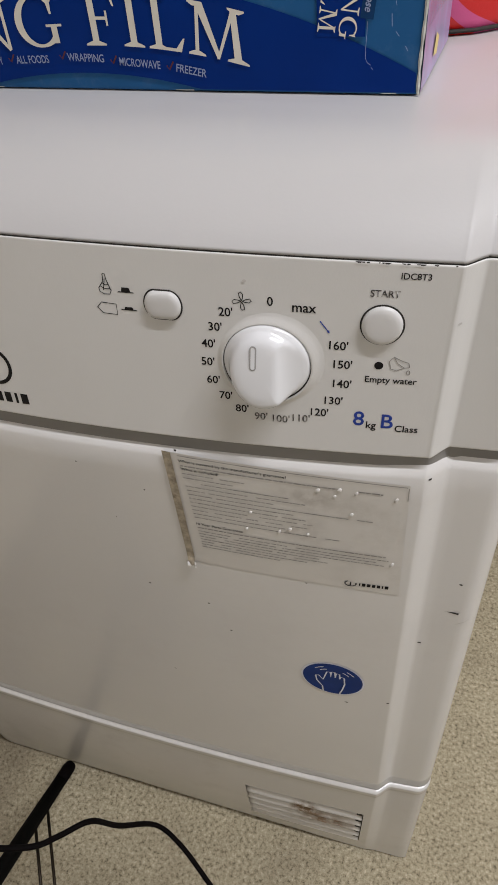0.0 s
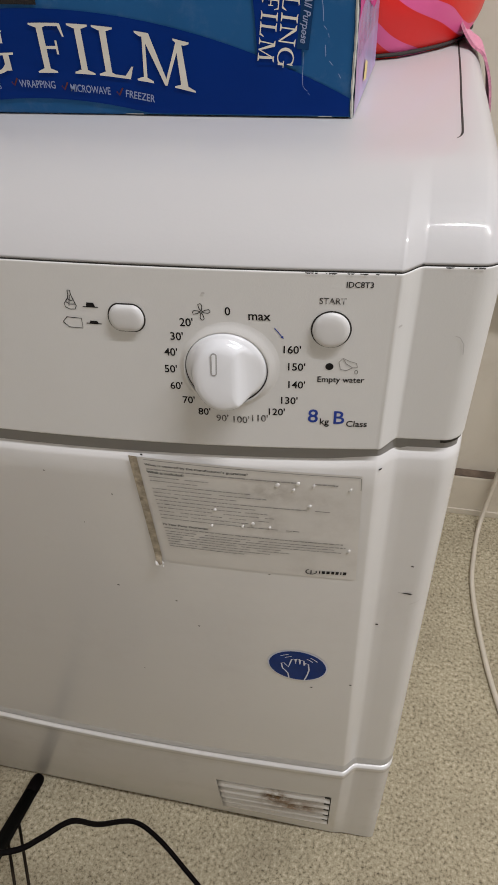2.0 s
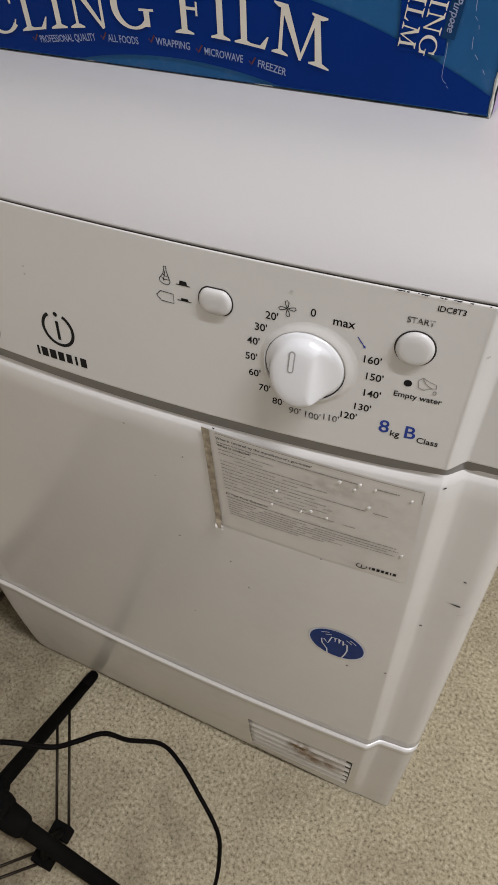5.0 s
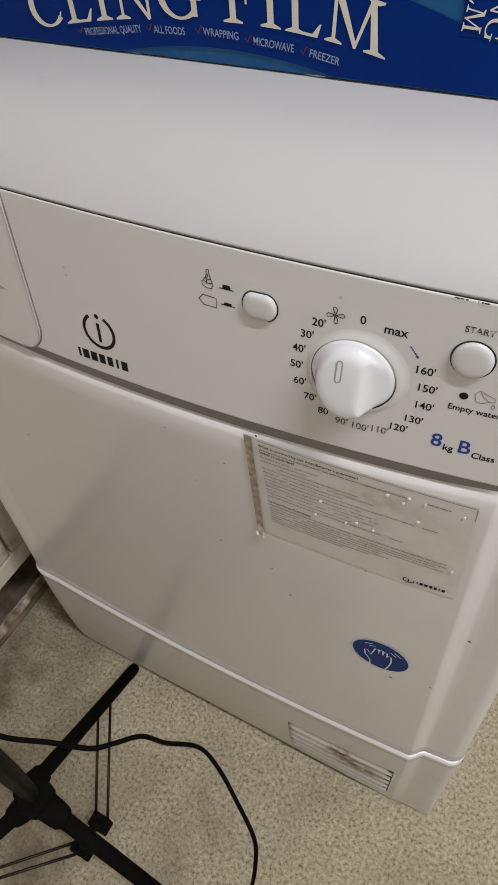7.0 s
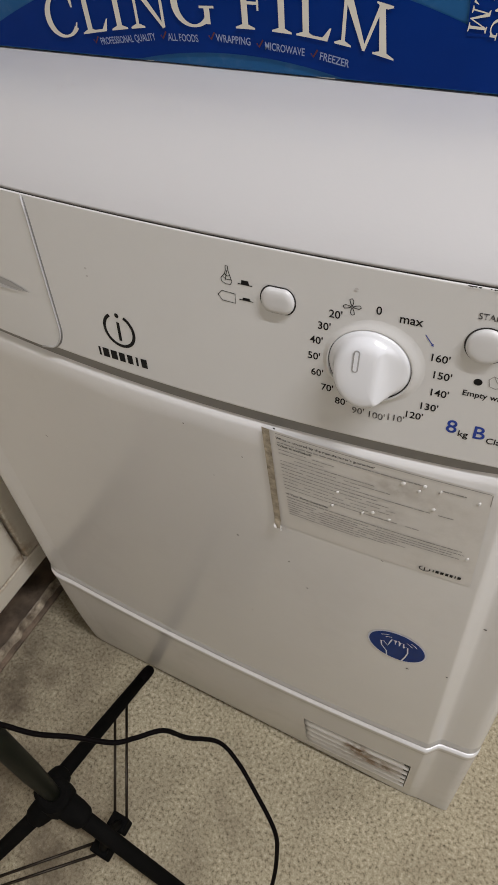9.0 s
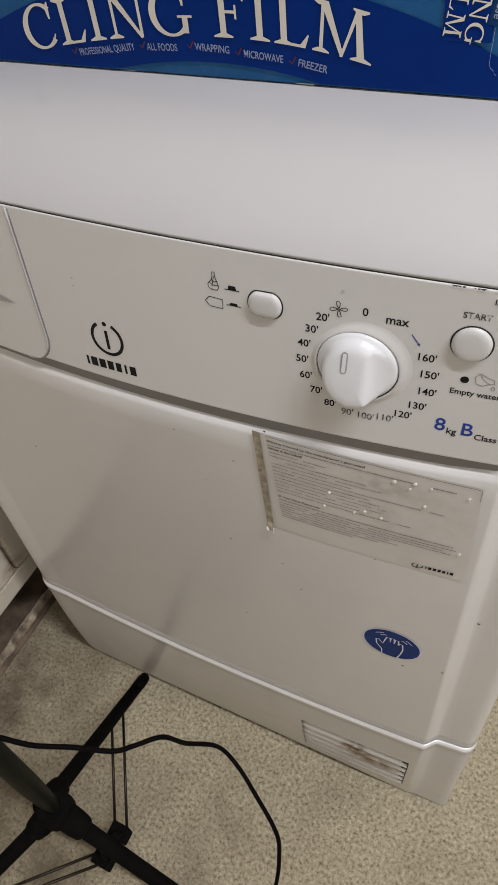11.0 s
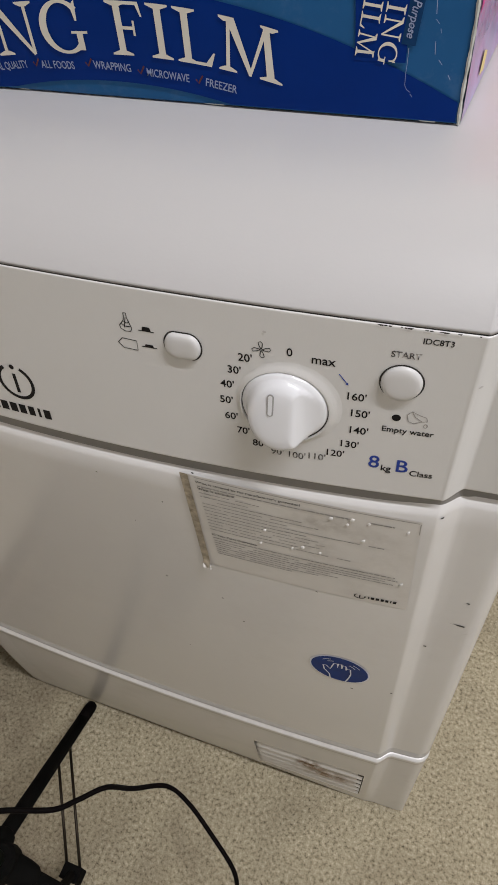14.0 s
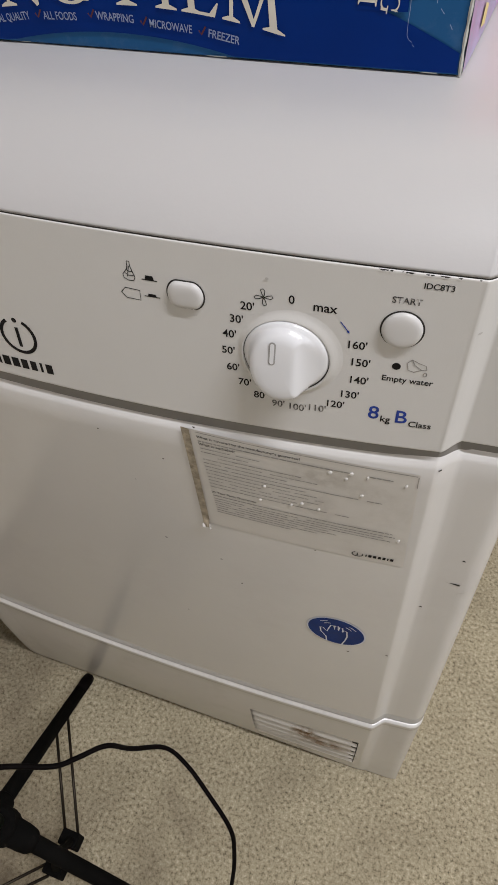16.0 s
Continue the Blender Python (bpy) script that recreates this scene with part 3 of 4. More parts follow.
groove = spline([(0.2475, 0.0945, 0.8497), (0.2515, 0.0970, 0.8497), (0.2536, 0.102, 0.8497), (0.2545, 0.112, 0.8497), (0.2555, 0.16, 0.8497), (0.2575, 0.25, 0.8497), (0.259, 0.40, 0.8497), (0.259, 0.56, 0.8497)], 5)
part("groove", tube(groove, [0.0001 + 0.0007 * min(1.0, k / 12) for k in range(len(groove))], 6), DARKGAP, lid, "dark groove along the worktop")


# faint grey smudges on the rolled front of the lid
for at, size in (((-0.0880, 0.84), 0.7), ((-0.0800, 0.88), 0.5), ((-0.0835, 0.80), 0.6)):
    rng = random.Random(int(at[0] * 1e4))
    wander = [(at[0] + size * (0.0016 * k + rng.uniform(-0.0012, 0.0012)), at[1] + size * rng.uniform(-0.022, 0.022)) for k in range(6)]
    b = bmesh.new()
    for poly in stroke(wander, 0.0007):
        b.faces.new([b.verts.new(Vector(lid_at(u, v)) + Vector((0, -0.0001, 0.0003))) for u, v in poly])
    part("smudge", b, SMUDGE, lid)

VENT = (0.097, 0.231, 0.0460, 0.1570)


def kick_at(u, v):
    z = v
    if v > 0.2305:
        return (half(u, 0.2305), front_y(half(u, 0.2305), 0.2295) - 0.0035 + (0.0010 if v < 0.2312 else 0.0030 if v < 0.2322 else 0.014), min(v, 0.2326))
    x, t = half(u, z), max(0.0, min(1.0, (z - 0.2150) / 0.0115))
    return (x, front_y(x, min(z, 0.2245)) - 0.0018 - 0.0017 * t * t * (3 - 2 * t), z)


KX = sorted(set([x for x in AX if not (VENT[0] - 0.003 < x < VENT[0] + 0.003 or VENT[1] - 0.003 < x < VENT[1] + 0.003)] + [VENT[0], VENT[1]]))
KZ = [0.005, 0.012, 0.03, VENT[2], 0.065, 0.08, 0.10, 0.125, 0.14, VENT[3], 0.17, 0.185, 0.205, 0.215, 0.2175, 0.220, 0.2225, 0.225, 0.2275, 0.2293, 0.2305, 0.2311, 0.2320, 0.2327]


bm = bmesh.new()
rows = [[bm.verts.new(kick_at(x, z)) for x in KX] for z in KZ]
for j in range(len(KZ) - 1):
    for i in range(len(KX) - 1):
        if VENT[0] <= KX[i] < VENT[1] and VENT[2] <= KZ[j] < VENT[3]:
            continue
        bm.faces.new((rows[j][i], rows[j][i + 1], rows[j + 1][i + 1], rows[j + 1][i]))
kick = part("kick_panel", bm, KICKW, dryer, "white kick panel with a proud upper edge", True)
vent = part("vent_grille", grid(lambda u, v: (u, front_y(u, v) + 0.009, v), steps(VENT[0] - 0.004, VENT[1] + 0.004, 10), steps(VENT[2] - 0.006, VENT[3] + 0.006, 6)), VENTGAP, dryer, "slotted air vent with rust-brown stains")
PITCH = (VENT[3] - VENT[2]) / 5


def slat_at(top):
    """A louvre that leans out towards its foot, with an open slot over it."""
    return lambda u, v: (u, front_y(u, top) - 0.0016 + 0.0030 * (1 - v) ** 1.5, top - PITCH * 0.54 * v)


for k in range(5):
    part("slat", grid(slat_at(VENT[3] - PITCH * (k + 0.46)), steps(VENT[0] - 0.001, VENT[1] - 0.001, 16), [0, 0.25, 0.5, 0.75, 0.92, 1.0], (0, 0.0012, 0)), VENTW, vent, "", True)
    z = VENT[3] - PITCH * (k + 0.22)
    # black blocks stand in for the deep shade at the slots' right ends
    part("slot_end_shade", box((VENT[1] - 0.0075, front_y(0.228, z) - 0.0012, z - PITCH * 0.20), (VENT[1] - 0.0012, front_y(0.228, z) + 0.004, z + PITCH * 0.20), 0.0006, 1), DARKGAP, vent)

# timer knob
KNOB = (0.1450, 0.7628)
ky = front_y(*KNOB)
KTILT = (front_y(KNOB[0] + 0.02, KNOB[1]) - front_y(KNOB[0] - 0.02, KNOB[1])) / 0.04
bulge = bmesh.new()
rings = []
for f, h in ((1.0, 0.0001), (0.86, -0.00005), (0.68, -0.0002), (0.50, -0.0006), (0.32, -0.0011), (0.16, -0.0015), (0.06, -0.0016), (0.01, -0.0014), (0.0, 0.001)):
    ring = []
    for i in range(56):
        a = 2 * math.pi * i / 56
        r = 0.0220 + f * (0.0036 + 0.0042 * max(0.0, math.cos(a - radians(40))))
        x, z = KNOB[0] + r * math.cos(a), KNOB[1] + r * math.sin(a)
        ring.append(bulge.verts.new((x, front_y(x, z) + h, z)))
    rings.append(ring)
for a, b in zip(rings, rings[1:]):
    for i in range(56):
        bulge.faces.new((a[i], a[(i + 1) % 56], b[(i + 1) % 56], b[i]))
part("dial_surround", bulge, PANEL, panel, "raised round surround of the timer knob", True)
well = outline([arc(0, 0, 0.0222, 0.0222, 0, 360, 40)[:-1]])
part("dial_shadow_gap", on_front(well, *KNOB, 0.0002), DARKGAP, panel)


def grip_out(h, z):
    """The grip's height over the panel: it leans out towards its lower end."""
    return h * lerp(1.0, max(0.4, 0.75 - 16 * z), h / 0.004)


def knob_mesh():
    """A round skirt that sweeps up to a grip, round on one side, cut to a ridge on the other, with a keel at its foot."""
    bm = bmesh.new()
    n, rings = 72, []
    turn = radians(3)
    # height, half-width on the round side and on the cut side, half-height up and down
    for h, rl, rr, up, down in ((0.0000, 0.0216, 0.0216, 0.0217, 0.0216), (0.0016, 0.0216, 0.0216, 0.0217, 0.0216), (0.0025, 0.0209, 0.0204, 0.0209, 0.0210), (0.0031, 0.0192, 0.0180, 0.0203, 0.0207), (0.0040, 0.0182, 0.0150, 0.0198, 0.0205), (0.0054, 0.0175, 0.0123, 0.0193, 0.0202), (0.0073, 0.0169, 0.0104, 0.0188, 0.0198), (0.0095, 0.0163, 0.0092, 0.0181, 0.0192), (0.0114, 0.0156, 0.0084, 0.0172, 0.0185), (0.0128, 0.0145, 0.0076, 0.0160, 0.0173), (0.0136, 0.0126, 0.0066, 0.0140, 0.0152), (0.0140, 0.0095, 0.0048, 0.0100, 0.0108), (0.0141, 0.0040, 0.0020, 0.0042, 0.0045)):
        ring = []
        for i in range(n):
            a = 2 * math.pi * i / n
            x, z = math.cos(a), math.sin(a)
            px = x * rl if x < 0 else min(x * max(rl, rr), rr)
            pz = (up if z > 0 else down) * z
            ring.append(bm.verts.new((KNOB[0] + px * math.cos(turn) - pz * math.sin(turn), ky + 0.0010 - 0.0022 * max(0.0, min(1.0, (h - 0.0016) / 0.003)) - grip_out(h, pz) + KTILT * (px * math.cos(turn) - pz * math.sin(turn)), KNOB[1] + 0.0002 + px * math.sin(turn) + pz * math.cos(turn))))
        rings.append(ring)
    for a, b in zip(rings, rings[1:]):
        for i in range(n):
            bm.faces.new((a[i], a[(i + 1) % n], b[(i + 1) % n], b[i]))
    bm.faces.new(rings[-1])
    return bm


knob = part("timer_knob", knob_mesh(), KNOBW, dryer, "glossy white timer knob with a raised grip", True)
for name, r, mat, off in (("pointer_rim", 0.0017, SLOTG, 0.0002), ("pointer_line", 0.0010, KNOBW, 0.0004)):
    slot = outline([arc(0, 0.0045, r, r, 0, 180, 8) + arc(0, -0.0045, r, r, 180, 360, 8)])
    for v in slot.verts:
        z = 0.0095 + v.co.y
        x = v.co.x - 0.0040
        v.co = Vector((KNOB[0] + x, ky - 0.0012 - grip_out(0.0141, z) - off + KTILT * x, KNOB[1] + z))
    part(name, slot, mat, knob, "engraved pointer line" if r > 0.001 else "")


def button(cx, cz, rx, rz, flat, label):
    """A pill or round push button in a dark gap, its edge rolled."""
    def ring(grow, back):
        pts = []
        for i in range(44):
            a = 2 * math.pi * i / 44
            x = (rx - flat + grow) * math.cos(a) + (flat if math.cos(a) >= 0 else -flat)
            z = (rz + grow) * math.sin(a)
            pts.append((x, z))
        return pts
    b = bmesh.new()
    rs = []
    for grow, out in ((0.0, 0.0), (-0.0001, 0.0012), (-0.0005, 0.0019), (-0.0013, 0.0024), (-0.0028, 0.0027), (-0.0050, 0.0028)):
        rs.append([b.verts.new((cx + x, front_y(cx + x, cz) - out + 0.08 * z, cz + z)) for x, z in ring(grow, out)])
    for p, q in zip(rs, rs[1:]):
        for i in range(44):
            b.faces.new((p[i], p[(i + 1) % 44], q[(i + 1) % 44], q[i]))
    b.faces.new(rs[-1])
    ob = part("push_button", b, BUTTONW, dryer, label, True)
    hole = outline([[(x, z) for x, z in ring(0.0008, 0)]])
    part("button_gap", on_front(hole, cx, cz, 0.0003), DARKGAP, panel)
    return ob


button(0.0943, 0.7905, 0.0092, 0.0072, 0.0034, "pill-shaped white option button")
button(0.1984, 0.7882, 0.0093, 0.0096, 0.0, "round white start button")


def print_text(text, x, z, size, mat=INK, spacing=1.0, wide=0.95, parent=None):
    part("printed_text", on_front(lettering(text, size, spacing, 0, wide), x, z), mat, parent or panel)


DIAL = [("20'", 0.1254, 0.7892), ("30'", 0.1197, 0.7809), ("40'", 0.1159, 0.7714), ("50'", 0.1149, 0.7610), ("60'", 0.1171, 0.7505), ("70'", 0.1232, 0.7414), ("80'", 0.1316, 0.7341), ("90'", 0.1415, 0.7301), ("100'", 0.1516, 0.7296), ("110'", 0.1620, 0.7310), ("120'", 0.1713, 0.7358), ("130'", 0.1780, 0.7437), ("140'", 0.1817, 0.7541), ("150'", 0.1814, 0.7653), ("160'", 0.1789, 0.7756), ("0", 0.1468, 0.7963)]
for text, x, z in DIAL:
    print_text(text, x, z, 0.0064, INKWORN if text in ("100'", "110'", "90'") else INK)
print_text("max", 0.1625, 0.7943, 0.0070)
print_text("START", 0.1983, 0.8036, 0.0047, INKWORN)
print_text("IDC8T3", 0.2106, 0.8124, 0.0042, INK)
print_text("Empty water", 0.2049, 0.7582, 0.0050)
print_text("8", 0.1916, 0.7335, 0.0125, INKBLUE)
print_text("kg", 0.1978, 0.7301, 0.0062)
print_text("B", 0.2055, 0.7327, 0.0125, INKBLUE)
print_text("Class", 0.2155, 0.7288, 0.0058)
part("lamp_dot", on_front(outline([arc(0, 0, 0.0021, 0.0021, 0, 360, 20)[:-1]]), 0.1987, 0.7664), INK, panel, "black indicator dot")
# small pictograms
W = 0.00042
art = stroke([(-0.0007, 0.0055), (0.0007, 0.0055), (0.0008, 0.003), (0.0028, -0.003), (0.0018, -0.0048), (-0.001, -0.0050), (-0.0032, -0.0038), (-0.0036, -0.002), (-0.0012, 0.0012), (-0.0007, 0.0030), (-0.0007, 0.0055)], W) + stroke([(-0.0024, -0.0010), (-0.0006, -0.0022), (0.0022, -0.0020)], W) + stroke([(-0.0014, 0.0008), (0.0002, -0.0002), (0.0015, 0.0002)], W) + stroke([(0.0001, 0.003), (-0.0012, -0.003)], W)
part("flask_symbol", on_front(outline(art), 0.0654, 0.7984), INK, panel)
art = stroke([(-0.0055, 0.0000), (-0.0030, 0.0028), (0.0048, 0.0024), (0.0048, -0.0032), (-0.0028, -0.0030), (-0.0055, 0.0)], W)
part("pentagon_symbol", on_front(outline(art), 0.0649, 0.7861), INK, panel)
for x, z, h in ((0.0756, 0.7955, 0.0022), (0.0761, 0.7862, 0.0013)):
    part("key_symbol", on_front(outline([[(-0.0022, 0), (0.0026, 0), (0.0020, h), (-0.0018, h)], rect(-0.0040, -0.0005, 0.0042, 0.0)]), x, z), INK, panel)
petals = []
for k in range(4):
    loop = [(r * math.cos(radians(90 * k + d)), r * math.sin(radians(90 * k + d))) for r, d in ((0.0003, 0), (0.0022, 26), (0.0042, 20), (0.0046, 4), (0.0036, -10), (0.0016, -16), (0.0003, 0))]
    petals += stroke(loop, W)
part("fan_symbol", on_front(outline(petals), 0.1334, 0.7956), INK, panel)
part("arrow_mark", on_front(outline(stroke([(-0.0022, 0.0029), (0.0021, -0.0026)], 0.0005) + [[(0.0025, -0.0032), (0.0022, -0.0014), (0.0010, -0.0024)]]), 0.1724, 0.7853), INKBLUE, panel)
art = stroke([(-0.0050, 0.002), (-0.0030, 0.0045), (0.0008, 0.0026), (0.0040, 0.0016), (0.0046, -0.0008), (0.0022, -0.0012), (-0.0012, -0.0030), (-0.0040, -0.0022), (-0.0050, 0.002)], W) + stroke([(-0.0030, 0.0045), (-0.0012, 0.0012), (0.0022, -0.0012)], W) + stroke(arc(0.0042, -0.0038, 0.0008, 0.0012, 0, 360, 10), W)
part("water_symbol", on_front(outline(art), 0.2084, 0.7671), INKGREY, panel)
# maker's mark: ring, stem and dot, with plain bars for the name
MKX, MKZ = -0.0134, 0.7424
ring_polys = stroke(arc(0, 0, 0.0110, 0.0113, 64, -238, 40), 0.0022)
part("maker_ring", on_front(outline(ring_polys), MKX, MKZ), INK, panel)
part("maker_stem", on_front(outline([rect(-0.0011, -0.0075, 0.0011, 0.0060)]), MKX, MKZ), INK, panel)
part("maker_dot", on_front(outline([arc(0, 0.0108, 0.0016, 0.0016, 0, 360, 14)[:-1]]), MKX, MKZ), INK, panel)
bars = [(-0.0200, 0.0017), (-0.0150, 0.0050), (-0.0085, 0.0050), (-0.0022, 0.0046), (0.0040, 0.0042), (0.0094, 0.0017), (0.0148, 0.0046)]
for x, w in bars:
    part("name_bar", on_front(outline([rect(x - w / 2, -0.0034, x + w / 2, 0.0034)]), MKX + 0.0006, 0.7218, turn=1), INK, panel)

# guarantee label: a clear film with faded print, its skew fitted to the camera's view
SL = [(0.0850, 0.6986), (0.2225, 0.6889), (0.2262, 0.5833), (0.0900, 0.5930)]


def label_at(u, v):
    x = lerp(lerp(SL[0][0], SL[1][0], u), lerp(SL[3][0], SL[2][0], u), v)
    z = lerp(lerp(SL[0][1], SL[1][1], u), lerp(SL[3][1], SL[2][1], u), v)
    return x, z


def label_point(u, v, proud=0.0004):
    x, z = label_at(u, v)
    return (x, front_y(x, min(z, 0.6935)) - proud, z)


sticker = part("guarantee_label", grid(lambda u, v: label_point(u, v), steps(0, 1, 26), steps(0, 1, 18)), STICKER, dryer, "worn clear film label with faded small print")


def label_text(text, u, v, size, mat):
    b = lettering(text, size)
    lo = min(p.co.x for p in b.verts)
    for p in b.verts:
        p.co = Vector(label_point(u + (p.co.x - lo) / 0.139, v - p.co.y / 0.1055, 0.0007))
    part("printed_text", b, mat, sticker)


label_text("What is covered by the manufacturer's guarantee?", 0.050, 0.055, 0.0031, INK)
label_text("What is excluded?", 0.052, 0.118, 0.0031, INK)
label_text("10 Year Parts Guarantee", 0.060, 0.597, 0.0031, INK)
rng = random.Random(4)
lines = [(0.092, 0.93, 1)] + [(0.155 + 0.0345 * k, w, 0) for k, w in enumerate((0.30, 0.24, 0.52, 0.56, 0.40, 0.88, 0.50, 0.56, 0.60, 0.58, 0.46, 0.70))] + [(0.632, 0.96, 1)] + [(0.665 + 0.026 * k, w, 0) for k, w in enumerate((0.97, 0.90, 0.95, 0.60, 0.66, 0.55, 0.40))]
for v0, w, bold in lines:
    b = bmesh.new()
    u = 0.052 + 0.015 * v0
    start = u
    while u < start + w * 0.90:
        step = rng.uniform(0.008, 0.034)
        h = 0.0050 if bold else 0.0036
        if rng.random() < 0.94:
            b.faces.new([b.verts.new(label_point(uu, vv, 0.0007)) for uu, vv in ((u, v0 - h), (u + step, v0 - h), (u + step, v0 + h), (u, v0 + h))])
        u += step + rng.uniform(0.003, 0.005)
    part("small_print", b, SMALLPRINT if bold != 2 else INKGREY, sticker)
edge = [label_point(0.05 + 0.94 * i / 30, 0.018, 0.0007) for i in range(31)]
b = bmesh.new()
for p, q in zip(edge, edge[1:]):
    b.faces.new([b.verts.new(Vector(c) + Vector((0, 0, d))) for c, d in ((p, 0), (q, 0), (q, 0.0005), (p, 0.0005))])
edge = [label_point(0.994, 0.02 + 0.10 * i / 20, 0.0007) for i in range(21)]
for p, q in zip(edge, edge[1:]):
    b.faces.new([b.verts.new(Vector(c) + Vector((d, 0, 0))) for c, d in ((p, 0), (q, 0), (q, 0.0005), (p, 0.0005))])
part("label_border", b, SMALLPRINT, sticker)
polys = [stroke(arc(-0.0125, 0, 0.0036, 0.0028, 62, -242, 24)[3:], 0.0008)] + [[rect(-0.0129, -0.0022, -0.0121, 0.0018)]] + [[rect(x - w / 2, -0.0016, x + w / 2, 0.0016)] for x, w in ((-0.0066, 0.0008), (-0.0040, 0.0022), (-0.0008, 0.0022), (0.0024, 0.0020), (0.0054, 0.0020), (0.0080, 0.0008), (0.0106, 0.0022))]
for poly in polys:
    part("name_bar", on_front(outline(poly), 0.2075, 0.5912, 0.0008, turn=-2), INK, sticker)
# brown tape down the left edge, curled at its foot
tape = grid(lambda u, v: (lerp(0.0832, 0.0858, v) + 0.0052 * u, front_y(0.0875, lerp(0.6935, 0.592, v)) - 0.0012 - 0.0022 * max(0, v - 0.93) / 0.07 * (0.4 + u), lerp(0.6995, 0.5915, v) - 0.0005 * u + (0.0016 * math.sin(9 * u) if v > 0.97 else 0)), steps(0, 1, 5), steps(0, 1, 28))
curl = grid(lambda u, v: (0.0850 + 0.0062 * u, front_y(0.0875, 0.592) - 0.0014 - 0.003 * math.sin(math.pi * v) * (0.5 + 0.5 * math.sin(7 * u)), 0.5925 - 0.0045 * v + 0.0008 * math.sin(11 * u)), steps(0, 1, 8), steps(0, 1, 5))
part("tape_curl", curl, BUBBLE, sticker, "crumpled white end of the tape", True)
part("tape_strip", tape, TAPE, sticker, "strip of aged brown tape with a curled foot")
flakes = [(0.72, 0.10), (0.79, 0.11), (0.63, 0.125), (0.70, 0.155), (0.95, 0.125), (0.77, 0.29), (0.50, 0.50), (0.58, 0.52), (0.45, 0.54), (0.955, 0.70), (0.33, 0.40), (0.30, 0.56)]
for k, (u, v) in enumerate(flakes):
    rng = random.Random(k)
    x, y, z = label_point(u, v)
    b = bmesh.new()
    bmesh.ops.create_icosphere(b, subdivisions=2, radius=1.0)
    sx, sz = rng.uniform(0.0008, 0.0015), rng.uniform(0.0011, 0.0022)
    if k in (4, 9):
        sz *= 1.6
    for p in b.verts:
        p.co = Vector((x + p.co.x * sx + p.co.z * sz * 0.3, y + p.co.y * 0.0009, z + p.co.z * sz))
    part("flake", b, BUBBLE, sticker, "", True)

# round blue badge with a white line emblem
BDX, BDZ = 0.1876, 0.4550
badge = part("round_badge", on_front(outline([arc(0, 0, 0.0252, 0.0252, 0, 360, 48)[:-1]]), BDX, BDZ, 0.0005, lean=-0.10), BADGEW, dryer, "round blue badge with a white rim and line emblem")
part("badge_face", on_front(outline([arc(0, 0, 0.0238, 0.0238, 0, 360, 48)[:-1]]), BDX, BDZ, 0.0007, lean=-0.10), BADGE, badge)
emblem = [(-0.0070, -0.0225), (-0.0078, -0.014), (-0.0125, -0.006), (-0.0135, 0.002), (-0.0112, 0.003), (-0.0075, -0.003), (-0.0062, 0.004), (-0.0048, 0.011), (-0.0022, 0.0115), (-0.0016, 0.004), (-0.0012, 0.012), (0.0014, 0.0125), (0.0020, 0.004), (0.0026, 0.0112), (0.0052, 0.0108), (0.0056, 0.003), (0.0064, 0.007), (0.0090, 0.006), (0.0098, -0.004), (0.0085, -0.013), (0.0060, -0.0235)]
part("emblem", on_front(outline(stroke(emblem, 0.0012) + stroke(arc(0, 0, 0.020, 0.0195, 112, 135, 6), 0.0009) + stroke(arc(0, 0, 0.016, 0.0160, 108, 130, 6), 0.0009) + stroke(arc(0, 0, 0.020, 0.0195, 35, 58, 6), 0.0009) + stroke(arc(0, 0, 0.016, 0.0160, 38, 62, 6), 0.0009)), BDX, BDZ, 0.0010, lean=-0.10), BADGEW, badge)

# scuffs and specks
MARKS = [(0.0503, 0.5530, 0.0013, 0.0008), (0.0941, 0.5393, 0.0010, 0.0008), (0.1084, 0.5050, 0.0009, 0.0009), (-0.1369, 0.5837, 0.0016, 0.0008), (0.024, 0.678, 0.0007, 0.0006), (0.066, 0.661, 0.0007, 0.0006), (0.166, 0.585, 0.0010, 0.0006), (0.264, 0.589, 0.0013, 0.0008), (0.233, 0.428, 0.0016, 0.0007), (0.050, 0.417, 0.0010, 0.0006), (0.247, 0.511, 0.0016, 0.0010), (0.20, 0.418, 0.0016, 0.0008), (0.0915, 0.7005, 0.0009, 0.0008), (0.232, 0.6935, 0.0010, 0.0008), (0.040, 0.628, 0.0005, 0.0005)]
for x, z, w, h in MARKS:
    rng = random.Random(int(x * 1e4))
    ring = [(w * rng.uniform(0.6, 1.2) * math.cos(a), h * rng.uniform(0.6, 1.2) * math.sin(a)) for a in [2 * math.pi * i / 9 for i in range(9)]]
    part("scuff", on_front(outline([ring]), x, z, 0.0004, turn=-20), MARK, door)
part("scratch", on_front(outline(stroke([(-0.004, -0.003), (0.001, 0.0002), (0.004, 0.003)], 0.0006)), 0.272, 0.545, 0.0004), MARKG, door, "faint grey scratch")
part("scratch", on_front(outline([[(-0.0055, 0.0012), (-0.003, 0.0002), (0.002, 0.0003), (0.0058, -0.0002), (0.0052, -0.0020), (0.001, -0.0010), (-0.004, 0.0004)]]), 0.2625, 0.5560, 0.0004), MARK, door, "short black scratch")
for x, z in ((-0.030, 0.781), (-0.0300, 0.776), (0.135, 0.806), (0.232, 0.790)):
    part("speck", on_front(outline([arc(0, 0, 0.0009, 0.0007, 0, 360, 9)[:-1]]), x, z, 0.0004), MARKG, panel)
part("smear", on_front(outline(stroke([(-0.004, 0.006), (-0.0015, 0.005), (0.001, 0.001), (0.0016, -0.005)], 0.0004)), 0.2640, 0.775, 0.0004), MARKG, panel, "faint grey smear")
